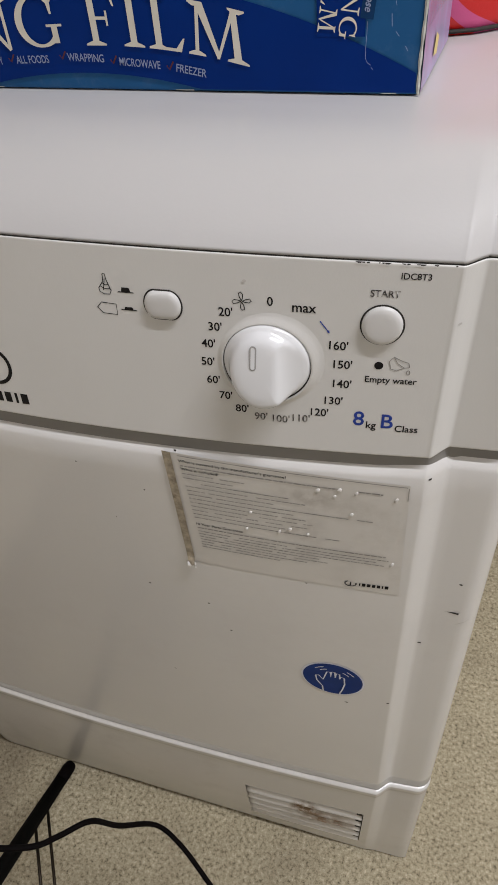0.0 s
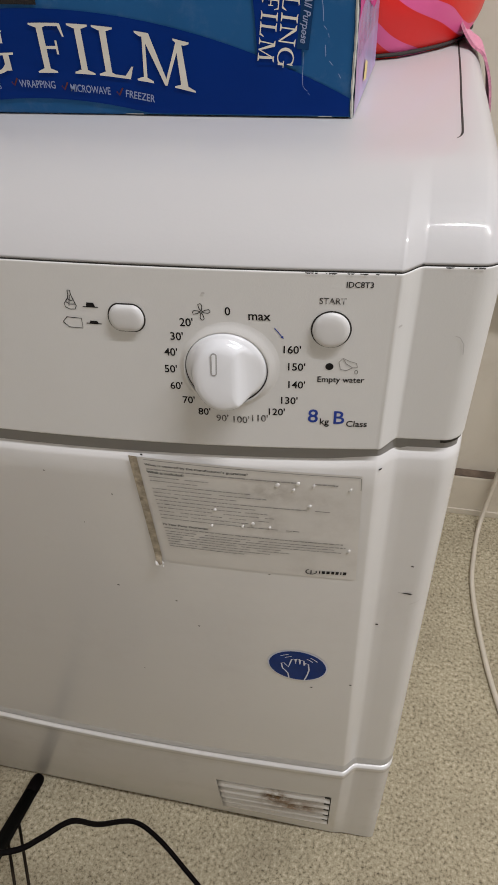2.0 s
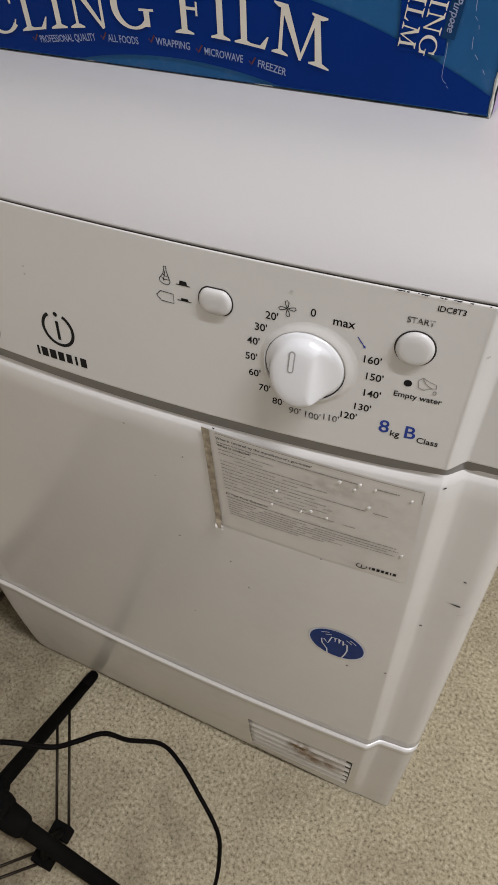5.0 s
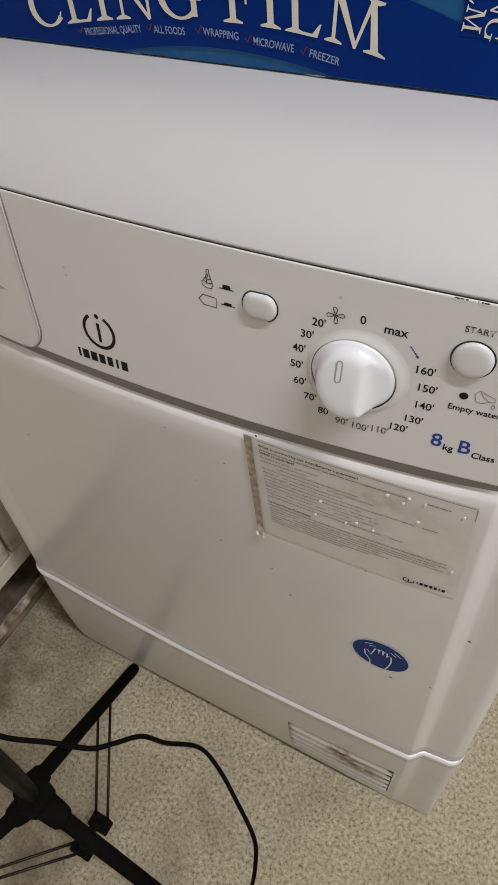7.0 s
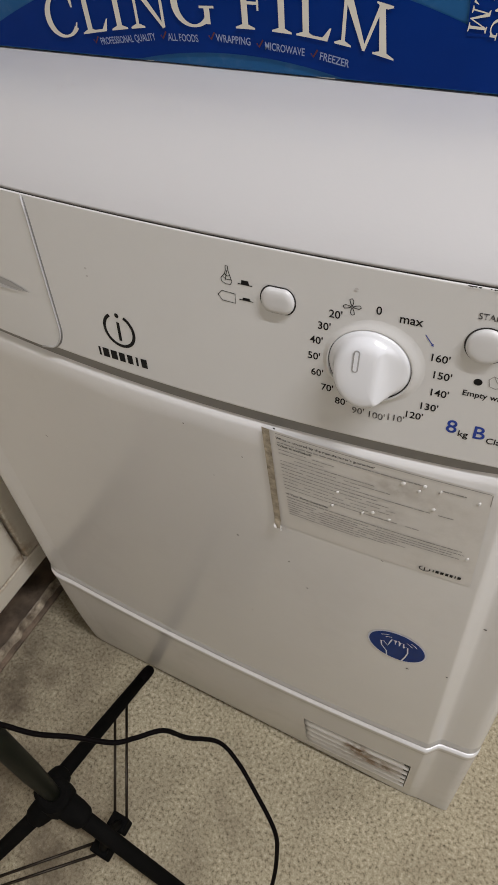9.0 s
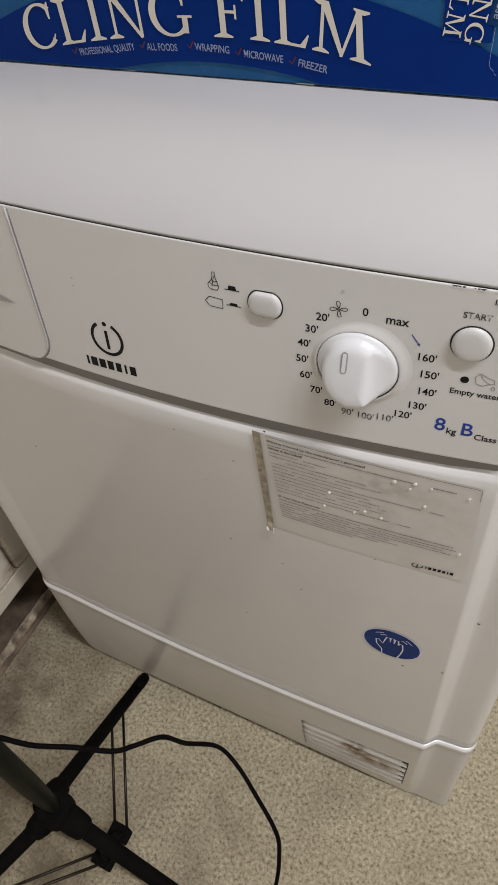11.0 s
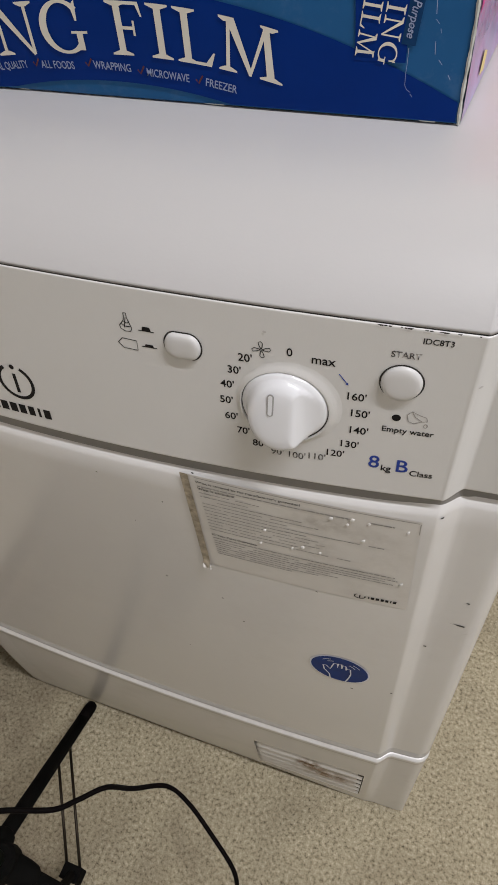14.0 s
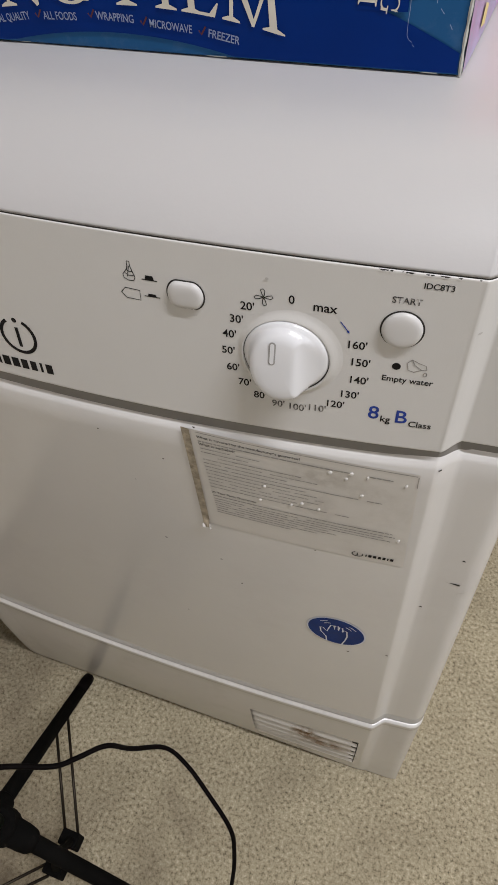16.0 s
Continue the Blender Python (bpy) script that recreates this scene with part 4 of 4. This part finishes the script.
# chipped dark line along the lid seam
rng = random.Random(9)
chips = []
for k in range(26):
    x = rng.uniform(0.185, 0.232) if k < 18 else rng.uniform(0.25, 0.272)
    w = rng.uniform(0.0004, 0.0018)
    chips.append([(x - w, 0.0), (x + w, 0.0), (x + w * 0.5, -rng.uniform(0.0004, 0.0009)), (x - w * 0.6, -rng.uniform(0.0003, 0.0009))])
for chip in chips:
    part("seam_grime", on_front(outline([chip]), 0, 0.8185, 0.0004), MARK, panel)
# ---- cling film box on the worktop ----
CORNER = Vector((0.1940, 0.1215, 0.8506))
ALONG = Vector((1, 0.045, 0)).normalized()
INTO = Vector((0.052, 1, 0)).normalized()
BL, BD, BH = 0.46, 0.112, 0.0885
carton = thing("cling_film_box", "long worn blue cardboard cling film box on the dryer worktop", "box", tuple(CORNER - ALONG * BL / 2 + INTO * BD / 2))


def on_box(s, d, h):
    """s along the front from its right end (minus to the left), d into the depth, h up; the front sags a little, its
    lean and the skewed depth fit the camera's view.
    """
    bulge = -0.0018 * math.sin(max(0, min(1, h / BH)) * math.pi) * math.sin(max(0.0, min(1.0, -s / BL)) * math.pi)
    return CORNER + ALONG * (s - 0.015 * h * max(0, 1 + s / 0.2)) + INTO * (d + bulge * (1 if d < 0.01 else 0)) + Vector((0, 0, h))


def carton_body():
    bm = bmesh.new()
    ss, hs = steps(-BL, 0, 30), steps(0, BH, 8)
    ds = steps(0, BD, 5)
    for fn, us, vs in ((lambda u, v: on_box(u, 0, v), ss, hs), (lambda u, v: on_box(-u - BL, BD, v), ss, hs), (lambda u, v: on_box(0, u, v), ds, hs), (lambda u, v: on_box(-BL, BD - u, v), ds, hs), (lambda u, v: on_box(u, v, BH), ss, ds), (lambda u, v: on_box(u, BD - v, 0), ss, ds)):
        rows = [[bm.verts.new(fn(u, v)) for u in us] for v in vs]
        for a, b in zip(rows, rows[1:]):
            for i in range(len(us) - 1):
                bm.faces.new((a[i], a[i + 1], b[i + 1], b[i]))
    bmesh.ops.remove_doubles(bm, verts=bm.verts, dist=0.0002)
    bmesh.ops.recalc_face_normals(bm, faces=bm.faces)
    sharp = [e for e in bm.edges if len(e.link_faces) == 2 and e.calc_face_angle() > 1.0]
    bmesh.ops.bevel(bm, geom=sharp, offset=0.0012, segments=2, profile=0.5, affect="EDGES")
    return bm


part("carton", carton_body(), CARD_BLUE, carton)


def on_face(bm, s, h, proud=0.0009, turn=0.0):
    """Lays flat artwork on the box's front round (s, h)."""
    c, k = math.cos(radians(turn)), math.sin(radians(turn))
    for v in bm.verts:
        x, y = v.co.x * c - v.co.y * k, v.co.x * k + v.co.y * c
        v.co = on_box(s + x, 0, h + y) - INTO * proud
    bmesh.ops.recalc_face_normals(bm, faces=bm.faces)
    return bm


def curve_h(s, a, b, c):
    """A parabola through heights at s = -0.19 (a: top), with fall b towards the right and curvature c."""
    u = s + 0.182
    return a + b * u + c * u * u


# navy arched band across the front: upper and lower edges are shallow arcs
UP, LOW = (0.0540, 0.0, -1.34), (0.0088, 0.0, -1.75)
band = bmesh.new()
ss = steps(-BL + 0.002, -0.0015, 60)
prev = None
for s in ss:
    lo = max(0.0012, curve_h(s, *LOW) - (0.0 if s < -0.09 else 0.9 * (s + 0.09)))
    hi = max(lo + 0.001, min(BH - 0.001, curve_h(s, *UP)))
    cur = [band.verts.new(on_box(s, 0, lo + (hi - lo) * k / 4) - INTO * 0.0006) for k in range(5)]
    if prev:
        for k in range(4):
            band.faces.new((prev[k], cur[k], cur[k + 1], prev[k + 1]))
    prev = cur
part("navy_band", band, CARD_NAVY, carton, "navy arched band")
# upright navy strip near the right end
strip = bmesh.new()
prev = None
for k in range(13):
    h = lerp(0.0265, BH - 0.0012, k / 12)
    t = (h - 0.0265) / 0.062
    left, right = -0.0520 - 0.0060 * t * t, -0.0280 - 0.0035 * t * t
    cur = [strip.verts.new(on_box(left, 0, h) - INTO * 0.0008), strip.verts.new(on_box(right, 0, h) - INTO * 0.0008)]
    if prev:
        strip.faces.new((prev[0], prev[1], cur[1], cur[0]))
    prev = cur
part("navy_strip", strip, CARD_NAVY, carton)

# big roman capitals along the band
WORD = serif_word("CLING FILM", 0.0247, 0.2250, lambda x: (-1.40 if x > 0.027 else -0.78) * (x - 0.027) ** 2)
part("big_lettering", on_face(WORD, -0.1990, 0.0226, 0.0012), CARD_CREAM, carton, "large cream roman capitals")
for text, s0, h0, s1, h1 in (("PROFESSIONAL QUALITY", -0.2737, 0.0092, -0.2325, 0.0146), ("ALL FOODS", -0.2239, 0.0150, -0.2036, 0.0155), ("WRAPPING", -0.1916, 0.0167, -0.1701, 0.0160), ("MICROWAVE", -0.1615, 0.0147, -0.1376, 0.0129), ("FREEZER", -0.1292, 0.0119, -0.1118, 0.0089)):
    b = lettering(text, 0.0056)
    half = max(v.co.x for v in b.verts)
    for v in b.verts:
        v.co.x *= (s1 - s0) / 2 / half
    turn = math.degrees(math.atan2(h1 - h0, s1 - s0))
    part("small_lettering", on_face(b, (s0 + s1) / 2, (h0 + h1) / 2, 0.0012, turn), CARD_PALE, carton)
    part("tick", on_face(outline(stroke([(-0.0018, 0.0005), (-0.0006, -0.0015), (0.0021, 0.0024)], 0.0009)), s0 - 0.0029, h0 + 0.0006, 0.0012), CARD_RED, carton)
# upright lettering
part("upright_lettering", on_face(serif_word("CLING", 0.0088, 0.0440), -0.0390, 0.0470, 0.0013, turn=-97), CARD_CREAM, carton)
part("upright_lettering", on_face(serif_word("FILM", 0.0088, 0.0315), -0.0500, 0.0440, 0.0013, turn=-97), CARD_CREAM, carton)
part("teal_tag", on_face(outline([rect(-0.0040, -0.0150, 0.0025, 0.0125)]), -0.0250, 0.0490, 0.0010, turn=-7), CARD_TEAL, carton)
part("upright_lettering", on_face(lettering("All Purpose", 0.0054, 1.0, 0.25, 0.85), -0.0258, 0.0480, 0.0013, turn=-97), CARD_PALE, carton)
# maker's black label: plain bars for the name
tag = part("black_label", on_face(outline([rect(-0.0258, -0.0085, 0.0258, 0.0085)]), -0.1970, 0.0645, 0.0010, turn=-1), CARD_BLACK, carton, "small black label")
for x in (-0.0222, -0.0166, -0.0142, -0.0090, -0.0036, 0.0016, 0.0072, 0.0128):
    part("name_bar", on_face(outline([rect(x, 0.0006, x + (0.0046 if x != -0.0166 else 0.0014), 0.0068)]), -0.1970, 0.0645, 0.0013, turn=-1), CARD_CREAM, tag)
part("script_bar", on_face(outline(stroke([(-0.018, -0.0045), (-0.010, -0.0030), (-0.004, -0.0050), (0.004, -0.0035), (0.010, -0.0048), (0.018, -0.0036)], 0.0011)), -0.1970, 0.0645, 0.0013, turn=-1), CARD_RED, tag)
part("teal_tag", on_face(outline([rect(-0.020, -0.0060, 0.0090, 0.0060)]), -0.2440, 0.0590, 0.0010, turn=3), CARD_TEAL, carton)
part("script_lettering", on_face(lettering("All Purpose", 0.0085, 1.0, 0.25, 0.85), -0.2505, 0.0590, 0.0013, turn=3), CARD_CREAM, carton)


def on_top(bm, s, d, proud=0.0009):
    for v in bm.verts:
        v.co = on_box(s - v.co.x, d - v.co.y, BH) + Vector((0, 0, proud))
    bmesh.ops.recalc_face_normals(bm, faces=bm.faces)
    return bm


part("top_band", on_top(outline([[(-0.010, -0.045), (0.40, -0.045), (0.40, 0.028), (0.20, 0.030), (0.09, 0.026), (-0.010, 0.016)]]), -0.012, 0.060, 0.0007), CARD_NAVY, carton)
part("top_lettering", on_top(serif_word("CLING FILM", 0.0540, 0.262), -0.185, 0.083, 0.0011), CARD_CREAM, carton)
part("top_lettering", on_top(lettering("All Purpose", 0.011, 1.0, 0.25, 0.85), -0.100, 0.012, 0.0011), CARD_PALE, carton)
# the printed right end
end = grid(lambda u, v: on_box(0.0007, u, v) + Vector((0.0005, 0, 0)), steps(0.001, BD - 0.001, 8), steps(0.001, BH - 0.001, 8))
part("printed_end", end, CARD_LILAC, carton, "faded lilac and magenta end flap")
flap = grid(lambda u, v: on_box(0.0011, u, v + 0.006 * math.sin(60 * u)) + Vector((0.0005, 0, 0)), steps(0.002, BD - 0.002, 14), steps(0.046, BH - 0.008, 4))
part("magenta_panel", flap, CARD_PINK, carton)
for text, d, size in (("CLING", 0.030, 0.0105), ("FILM", 0.052, 0.0105)):
    b = serif_word(text, size, 0.042 if text == "CLING" else 0.034)
    for v in b.verts:
        v.co = on_box(0.0016, d + v.co.y, 0.050 - v.co.x) + Vector((0.0004, 0, 0))
    part("end_lettering", b, CARD_PALE, carton)
b = outline([[(-0.008, -0.004), (0.006, -0.006), (0.010, 0.002), (-0.002, 0.006)]])
for v in b.verts:
    v.co = on_box(0.0016, 0.042 + v.co.x, 0.014 + v.co.y) + Vector((0.0004, 0, 0))
part("yellow_mark", b, CARD_YELLOW, carton)
# worn white edges
rng = random.Random(3)
for fn, n in ((lambda t, w: on_box(-t * 0.30, -0.0005, BH - 0.0004 + w), 40), (lambda t, w: on_box(w - 0.0002, -0.0008, t * BH), 3), (lambda t, w: on_box(-t * 0.40, -0.0009, 0.0008 + 0.6 * w), 6)):
    for k in range(n):
        t0 = rng.random()
        dt, w = rng.uniform(0.006, 0.03), rng.uniform(0.0002, 0.0005)
        t1 = min(1, t0 + dt)
        b = bmesh.new()
        b.faces.new([b.verts.new(fn(a, c)) for a, c in ((t0, -w), (t1, -w * 0.6), (t1, w * 0.7), (t0, w))])
        part("worn_edge", b, CARD_RAW, carton)
part("worn_edge", tube([on_box(-0.36 * k / 150, -0.0003, BH - 0.0002 + 0.0004 * math.sin(2.7 * k)) for k in range(151)], [0.00025 + 0.0006 * abs(math.sin(1.7 * k) * math.sin(0.37 * k)) for k in range(151)], 5), CARD_RAW, carton, "ragged white edge of the lid")
part("worn_corner", tube([on_box(0.0001 + 0.0003 * math.sin(31 * k), -0.0002, BH * k / 24) for k in range(25)], [0.0006 + 0.0005 * abs(math.sin(7.3 * k)) for k in range(25)], 6), CARD_RAW, carton, "white worn cardboard corner")
b = bmesh.new()
rng = random.Random(21)
for pts, w in (([(-0.0175, 0.076), (-0.0180, 0.058), (-0.0145, 0.031), (-0.0066, 0.0205)], 0.0003), ([(-0.0270, 0.044), (-0.0272, 0.017), (-0.0232, 0.012)], 0.00022), ([(-0.0170, 0.047), (-0.0125, 0.038)], 0.00022), ([(-0.0085, 0.082), (-0.0135, 0.066), (-0.0200, 0.052)], 0.0003)):
    line = []
    for (x0, y0), (x1, y1) in zip(pts, pts[1:]):
        line += [(lerp(x0, x1, k / 5) + rng.uniform(-0.0005, 0.0005), lerp(y0, y1, k / 5)) for k in range(5)]
    for poly in stroke(line + [pts[-1]], w):
        if rng.random() < 0.4:
            continue
        b.faces.new([b.verts.new(on_box(s, 0, h) - INTO * 0.0014) for s, h in poly])
part("crease", b, CARD_PALE, carton, "white scratched creases")
# torn clear wrap along the top edge
rng = random.Random(12)


def wrap_at(u, v):
    s = -0.33 * (1 - u) + 0.012 * u
    n = noise.noise(Vector((s * 60, v * 9, 2.0)))
    n2 = noise.noise(Vector((s * 150, v * 25, 5.0)))
    return on_box(min(s, 0.004), 0.060 * (1 - v) - 0.001, BH) + Vector((0, 0, 0.0025 + 0.0030 * n + 0.0014 * n2 - 0.002 * (v > 0.9)))


part("clear_wrap", grid(wrap_at, steps(0, 1, 110), steps(0, 1, 12)), FILM, carton, "crumpled clear film on the lid", True)
part("clear_wrap", grid(lambda u, v: on_box(0.0012 + 0.0012 * noise.noise(Vector((u * 9, v * 9, 8))), lerp(-0.001, BD, u), lerp(BH + 0.002, 0.030, v)) + Vector((0.001, 0, 0)), steps(0, 1, 20), steps(0, 1, 20)), FILM, carton, "", True)

# ---- printed bag behind the box ----
bag = thing("shopping_bag", "shiny red and pink zebra-striped bag slumped on the worktop", "bag", (0.03, 0.42, 0.85))


def bag_at(u, v):
    a = 2 * math.pi * u
    c, s = math.cos(a), math.sin(a)
    r = (abs(c) ** 4 + abs(s) ** 4) ** -0.25
    wide = (1.0 + 0.05 * math.sin(math.pi * min(1, v * 1.3) ** 0.7)) * (1.0 if v < 0.75 else 1 - 0.45 * (v - 0.75) / 0.25)
    crush = 1 + 0.035 * noise.noise(Vector((c * 2.2, s * 2.2, v * 3))) + 0.012 * noise.noise(Vector((c * 7, s * 7, v * 8)))
    return (0.000 + 0.268 * r * c * wide * crush, 0.402 + 0.168 * r * s * wide * crush, 0.8505 + 0.20 * v)


bm = grid(bag_at, steps(0, 1, 90), steps(0, 1, 24))
bmesh.ops.remove_doubles(bm, verts=bm.verts, dist=0.0004)
bmesh.ops.holes_fill(bm, edges=bm.edges)
part("bag_body", bm, BAG, bag, "", True)
seam = [Vector(bag_at(u, 0.33 + 0.10 * math.sin((u - 0.7) * 14))) for u in steps(0.74, 0.98, 24)]
seam = [p + Vector(((p.x - 0.005) * 0.008, (p.y - 0.405) * 0.008, 0)) for p in seam]
part("stitching", tube(seam, 0.0004, 6), STRAP, bag, "fine pink seam")
# black tube drawn where the bag's foot meets its own shade
shade_line = [Vector(bag_at(u, 0.012)) for u in steps(0.5, 1.0, 60)]
part("shade_line", tube(shade_line, 0.0013, 6), DARKGAP, bag, "dark tube in place of the shade under the bag")
strap_path = spline([(0.250, 0.315, 0.880), (0.258, 0.308, 0.862), (0.266, 0.300, 0.8525), (0.276, 0.290, 0.845), (0.284, 0.280, 0.815), (0.287, 0.275, 0.74)], 6)
strap = bmesh.new()
prev = None
for p in strap_path:
    cur = [strap.verts.new(p + Vector((0, -0.021, 0))), strap.verts.new(p + Vector((0, 0.021, 0))), strap.verts.new(p + Vector((0.0014, 0.021, 0.0014))), strap.verts.new(p + Vector((0.0014, -0.021, 0.0014)))]
    if prev:
        for i in range(4):
            strap.faces.new((prev[i], prev[(i + 1) % 4], cur[(i + 1) % 4], cur[i]))
    prev = cur
part("strap", strap, STRAP, bag, "pink woven mesh strap")

# ---- folding stand on the floor ----
HUB = Vector((-0.108, -0.208, 0.200))
TIP = Vector((-0.1680, 0.0120, 0.011))
stand = thing("folding_stand", "black three-legged folding floor stand with wire spreaders", "stand", (HUB.x, HUB.y, 0))
reach = TIP - HUB


def leg_end(turn):
    c, s = math.cos(radians(turn)), math.sin(radians(turn))
    return HUB + Vector((reach.x * c - reach.y * s, reach.x * s + reach.y * c, reach.z))


ends = [leg_end(0), leg_end(-108), leg_end(127)]
# the first leg's top is shifted sideways to fit the camera's view
LEG_SHIFT = [Vector((-0.014, -0.008, 0)), Vector((0, 0, 0)), Vector((0, 0, 0))]
for k, e in enumerate(ends):
    d = (e - HUB).normalized()
    top = HUB + LEG_SHIFT[k]
    d = (e - top).normalized()
    leg = part("leg", tube([top + d * 0.006, top + d * 0.06, e - d * 0.012], [0.0096, 0.0090, 0.0080], 14), BLACKP, stand, "", True)
    part("foot", tube([e - d * 0.040, e - d * 0.010, e - d * 0.003, e], [0.0083, 0.0085, 0.0078, 0.0048], 14), RUBBER, leg, "rubber foot", True)
hub = part("hub", tube([HUB + Vector((0, 0, z)) for z in (-0.016, -0.014, 0.010, 0.014)], [0.016, 0.0195, 0.019, 0.015], 18), BLACKP, stand)
for k, e in enumerate(ends):
    top = HUB + LEG_SHIFT[k]
    d = (e - top).normalized()
    part("leg_socket", tube([top + d * a for a in (0.004, 0.010, 0.030, 0.040, 0.043)], [0.0135, 0.0150, 0.0142, 0.0128, 0.0105], 14), BLACKP, hub, "", True)
POLE_TOP = HUB + Vector((0.001, 0.003, 0.26))
pd = (POLE_TOP - HUB).normalized()
part("pole", tube([HUB + pd * 0.0, HUB + pd * 0.02, HUB + pd * 0.09, POLE_TOP + pd * 0.5], [0.0080, 0.0088, 0.0108, 0.0112], 18), GREENP, stand, "dark green tapered pole", True)
CLIP = [Vector((-0.0765, -0.1870, 0.050)), Vector((-0.0790, -0.2200, 0.050))]
for k, c in enumerate(CLIP):
    b = box(c - Vector((0.012, 0.009, 0.012)), c + Vector((0.012, 0.009, 0.012)), 0.002)
    clip = part("spreader_clip", b, BLACKP, stand)
    near = HUB + (ends[1] - HUB) * 0.24
    part("clip_arm", tube([c, near - Vector((0, 0, 0.006))], 0.0055, 8), BLACKP, stand)
for off in (-0.0092, 0.0092):
    a = HUB + LEG_SHIFT[0] + (ends[0] - HUB - LEG_SHIFT[0]) * (0.56 if off < 0 else 0.68) + Vector((0.005, 0, -0.006))
    part("spreader_wire", tube([a, CLIP[0] + Vector((off, 0.004, 0.004))], 0.0019, 8), STEELW, stand, "thin dark wire", True)
    a2 = HUB + (ends[2] - HUB) * (0.84 if off < 0 else 0.72)
    part("spreader_wire", tube([a2, CLIP[1] + Vector((-0.004, off, 0.002))], 0.0019, 8), STEELW, stand, "thin dark wire", True)

# ---- cables ----
cable = thing("black_cable", "thin black rubber cable hanging loosely in front of the dryer", "cable", (0.02, -0.15, 0.0))
CABLE = [(-0.10, -0.30, 0.90), (-0.11, -0.25, 0.60), (-0.092, -0.2145, 0.501), (-0.064, -0.2025, 0.480), (-0.041, -0.195, 0.469), (-0.015, -0.182, 0.460), (0.012, -0.170, 0.45), (0.023, -0.157, 0.44), (0.037, -0.140, 0.43), (0.046, -0.128, 0.39), (0.063, -0.110, 0.35), (0.083, -0.113, 0.33), (0.108, -0.126, 0.31), (0.135, -0.143, 0.29), (0.142, -0.156, 0.26), (0.144, -0.173, 0.22), (0.140, -0.202, 0.14), (0.13, -0.26, 0.02), (0.16, -0.40, 0.004), (0.30, -0.60, 0.004)]
part("cord", tube(spline(CABLE, 6), 0.0021, 8), RUBBER, cable, "", True)
flex = thing("white_cable", "cream mains cable trailing over the carpet beside the dryer", "cable", (0.45, 0.4, 0))
FLEX = [(0.470, 0.600, 0.46), (0.468, 0.602, 0.25), (0.460, 0.600, 0.06), (0.452, 0.575, 0.006), (0.4414, 0.514, 0.004), (0.4348, 0.445, 0.004), (0.4428, 0.345, 0.004), (0.4612, 0.242, 0.004), (0.50, 0.12, 0.004), (0.60, 0.02, 0.004)]
part("cord", tube(spline(FLEX, 8), 0.0040, 10), CABLEW, flex, "", True)

# ---- kitchen cupboard beside the dryer, on a rotten plinth ----
unit = thing("base_cupboard", "cream painted kitchen cupboard with brown stains over a rotten plinth", "cupboard", (-0.66, -0.6, 0))
CX = -0.372
part("carcass", box((-0.945, -1.95, 0.125), (CX - 0.018, 0.55, 0.86), 0.002), CUPBOARD, unit)
part("bottom_rail", box((CX - 0.018, -1.95, 0.122), (CX, 0.55, 0.158), 0.0025), CUPBOARD, unit, "chipped bottom rail")
for y0, y1 in ((0.035, 0.50), (-0.475, 0.031), (-0.98, -0.479), (-1.48, -0.984)):
    dr = part("cupboard_door", box((CX - 0.018, y0, 0.161), (CX + 0.001, y1, 0.84), 0.004), CUPBOARD, unit, "cream cupboard door")
    part("handle", tube([(CX + 0.004, y0 + 0.03, 0.74), (CX + 0.026, y0 + 0.03, 0.74), (CX + 0.026, y0 + 0.03, 0.64), (CX + 0.004, y0 + 0.03, 0.64)], 0.005, 8), WHITEPAINT, dr)
part("worktop", box((-0.945, -1.95, 0.862), (CX + 0.02, 0.60, 0.90), 0.006), CUPBOARD, unit)
part("plinth", box((CX - 0.095, -1.95, 0.0), (CX - 0.078, 0.55, 0.123), 0.002), PLINTH, unit, "dark stained recessed plinth")


def rotten(u, v):
    n = noise.noise(Vector((u * 40, v * 3, 0.5))) + 0.6 * noise.noise(Vector((u * 120, v * 5, 3.5)))
    return (CX - 0.030 + 0.010 * v + 0.004 * n, u, 0.002 + (0.020 + 0.010 * n) * (1 - abs(2 * v - 0.9) ** 2))


part("broken_strip", grid(rotten, steps(-0.60, 0.14, 160), steps(0, 1, 8), (0, 0, -0.002)), CHIPPED, unit, "broken strip of flaking painted wood", True)
part("floor_edge", box((CX - 0.080, -1.95, 0.0), (CX - 0.012, 0.20, 0.006), 0.002), PLINTH, unit, "blackened strip along the carpet edge")
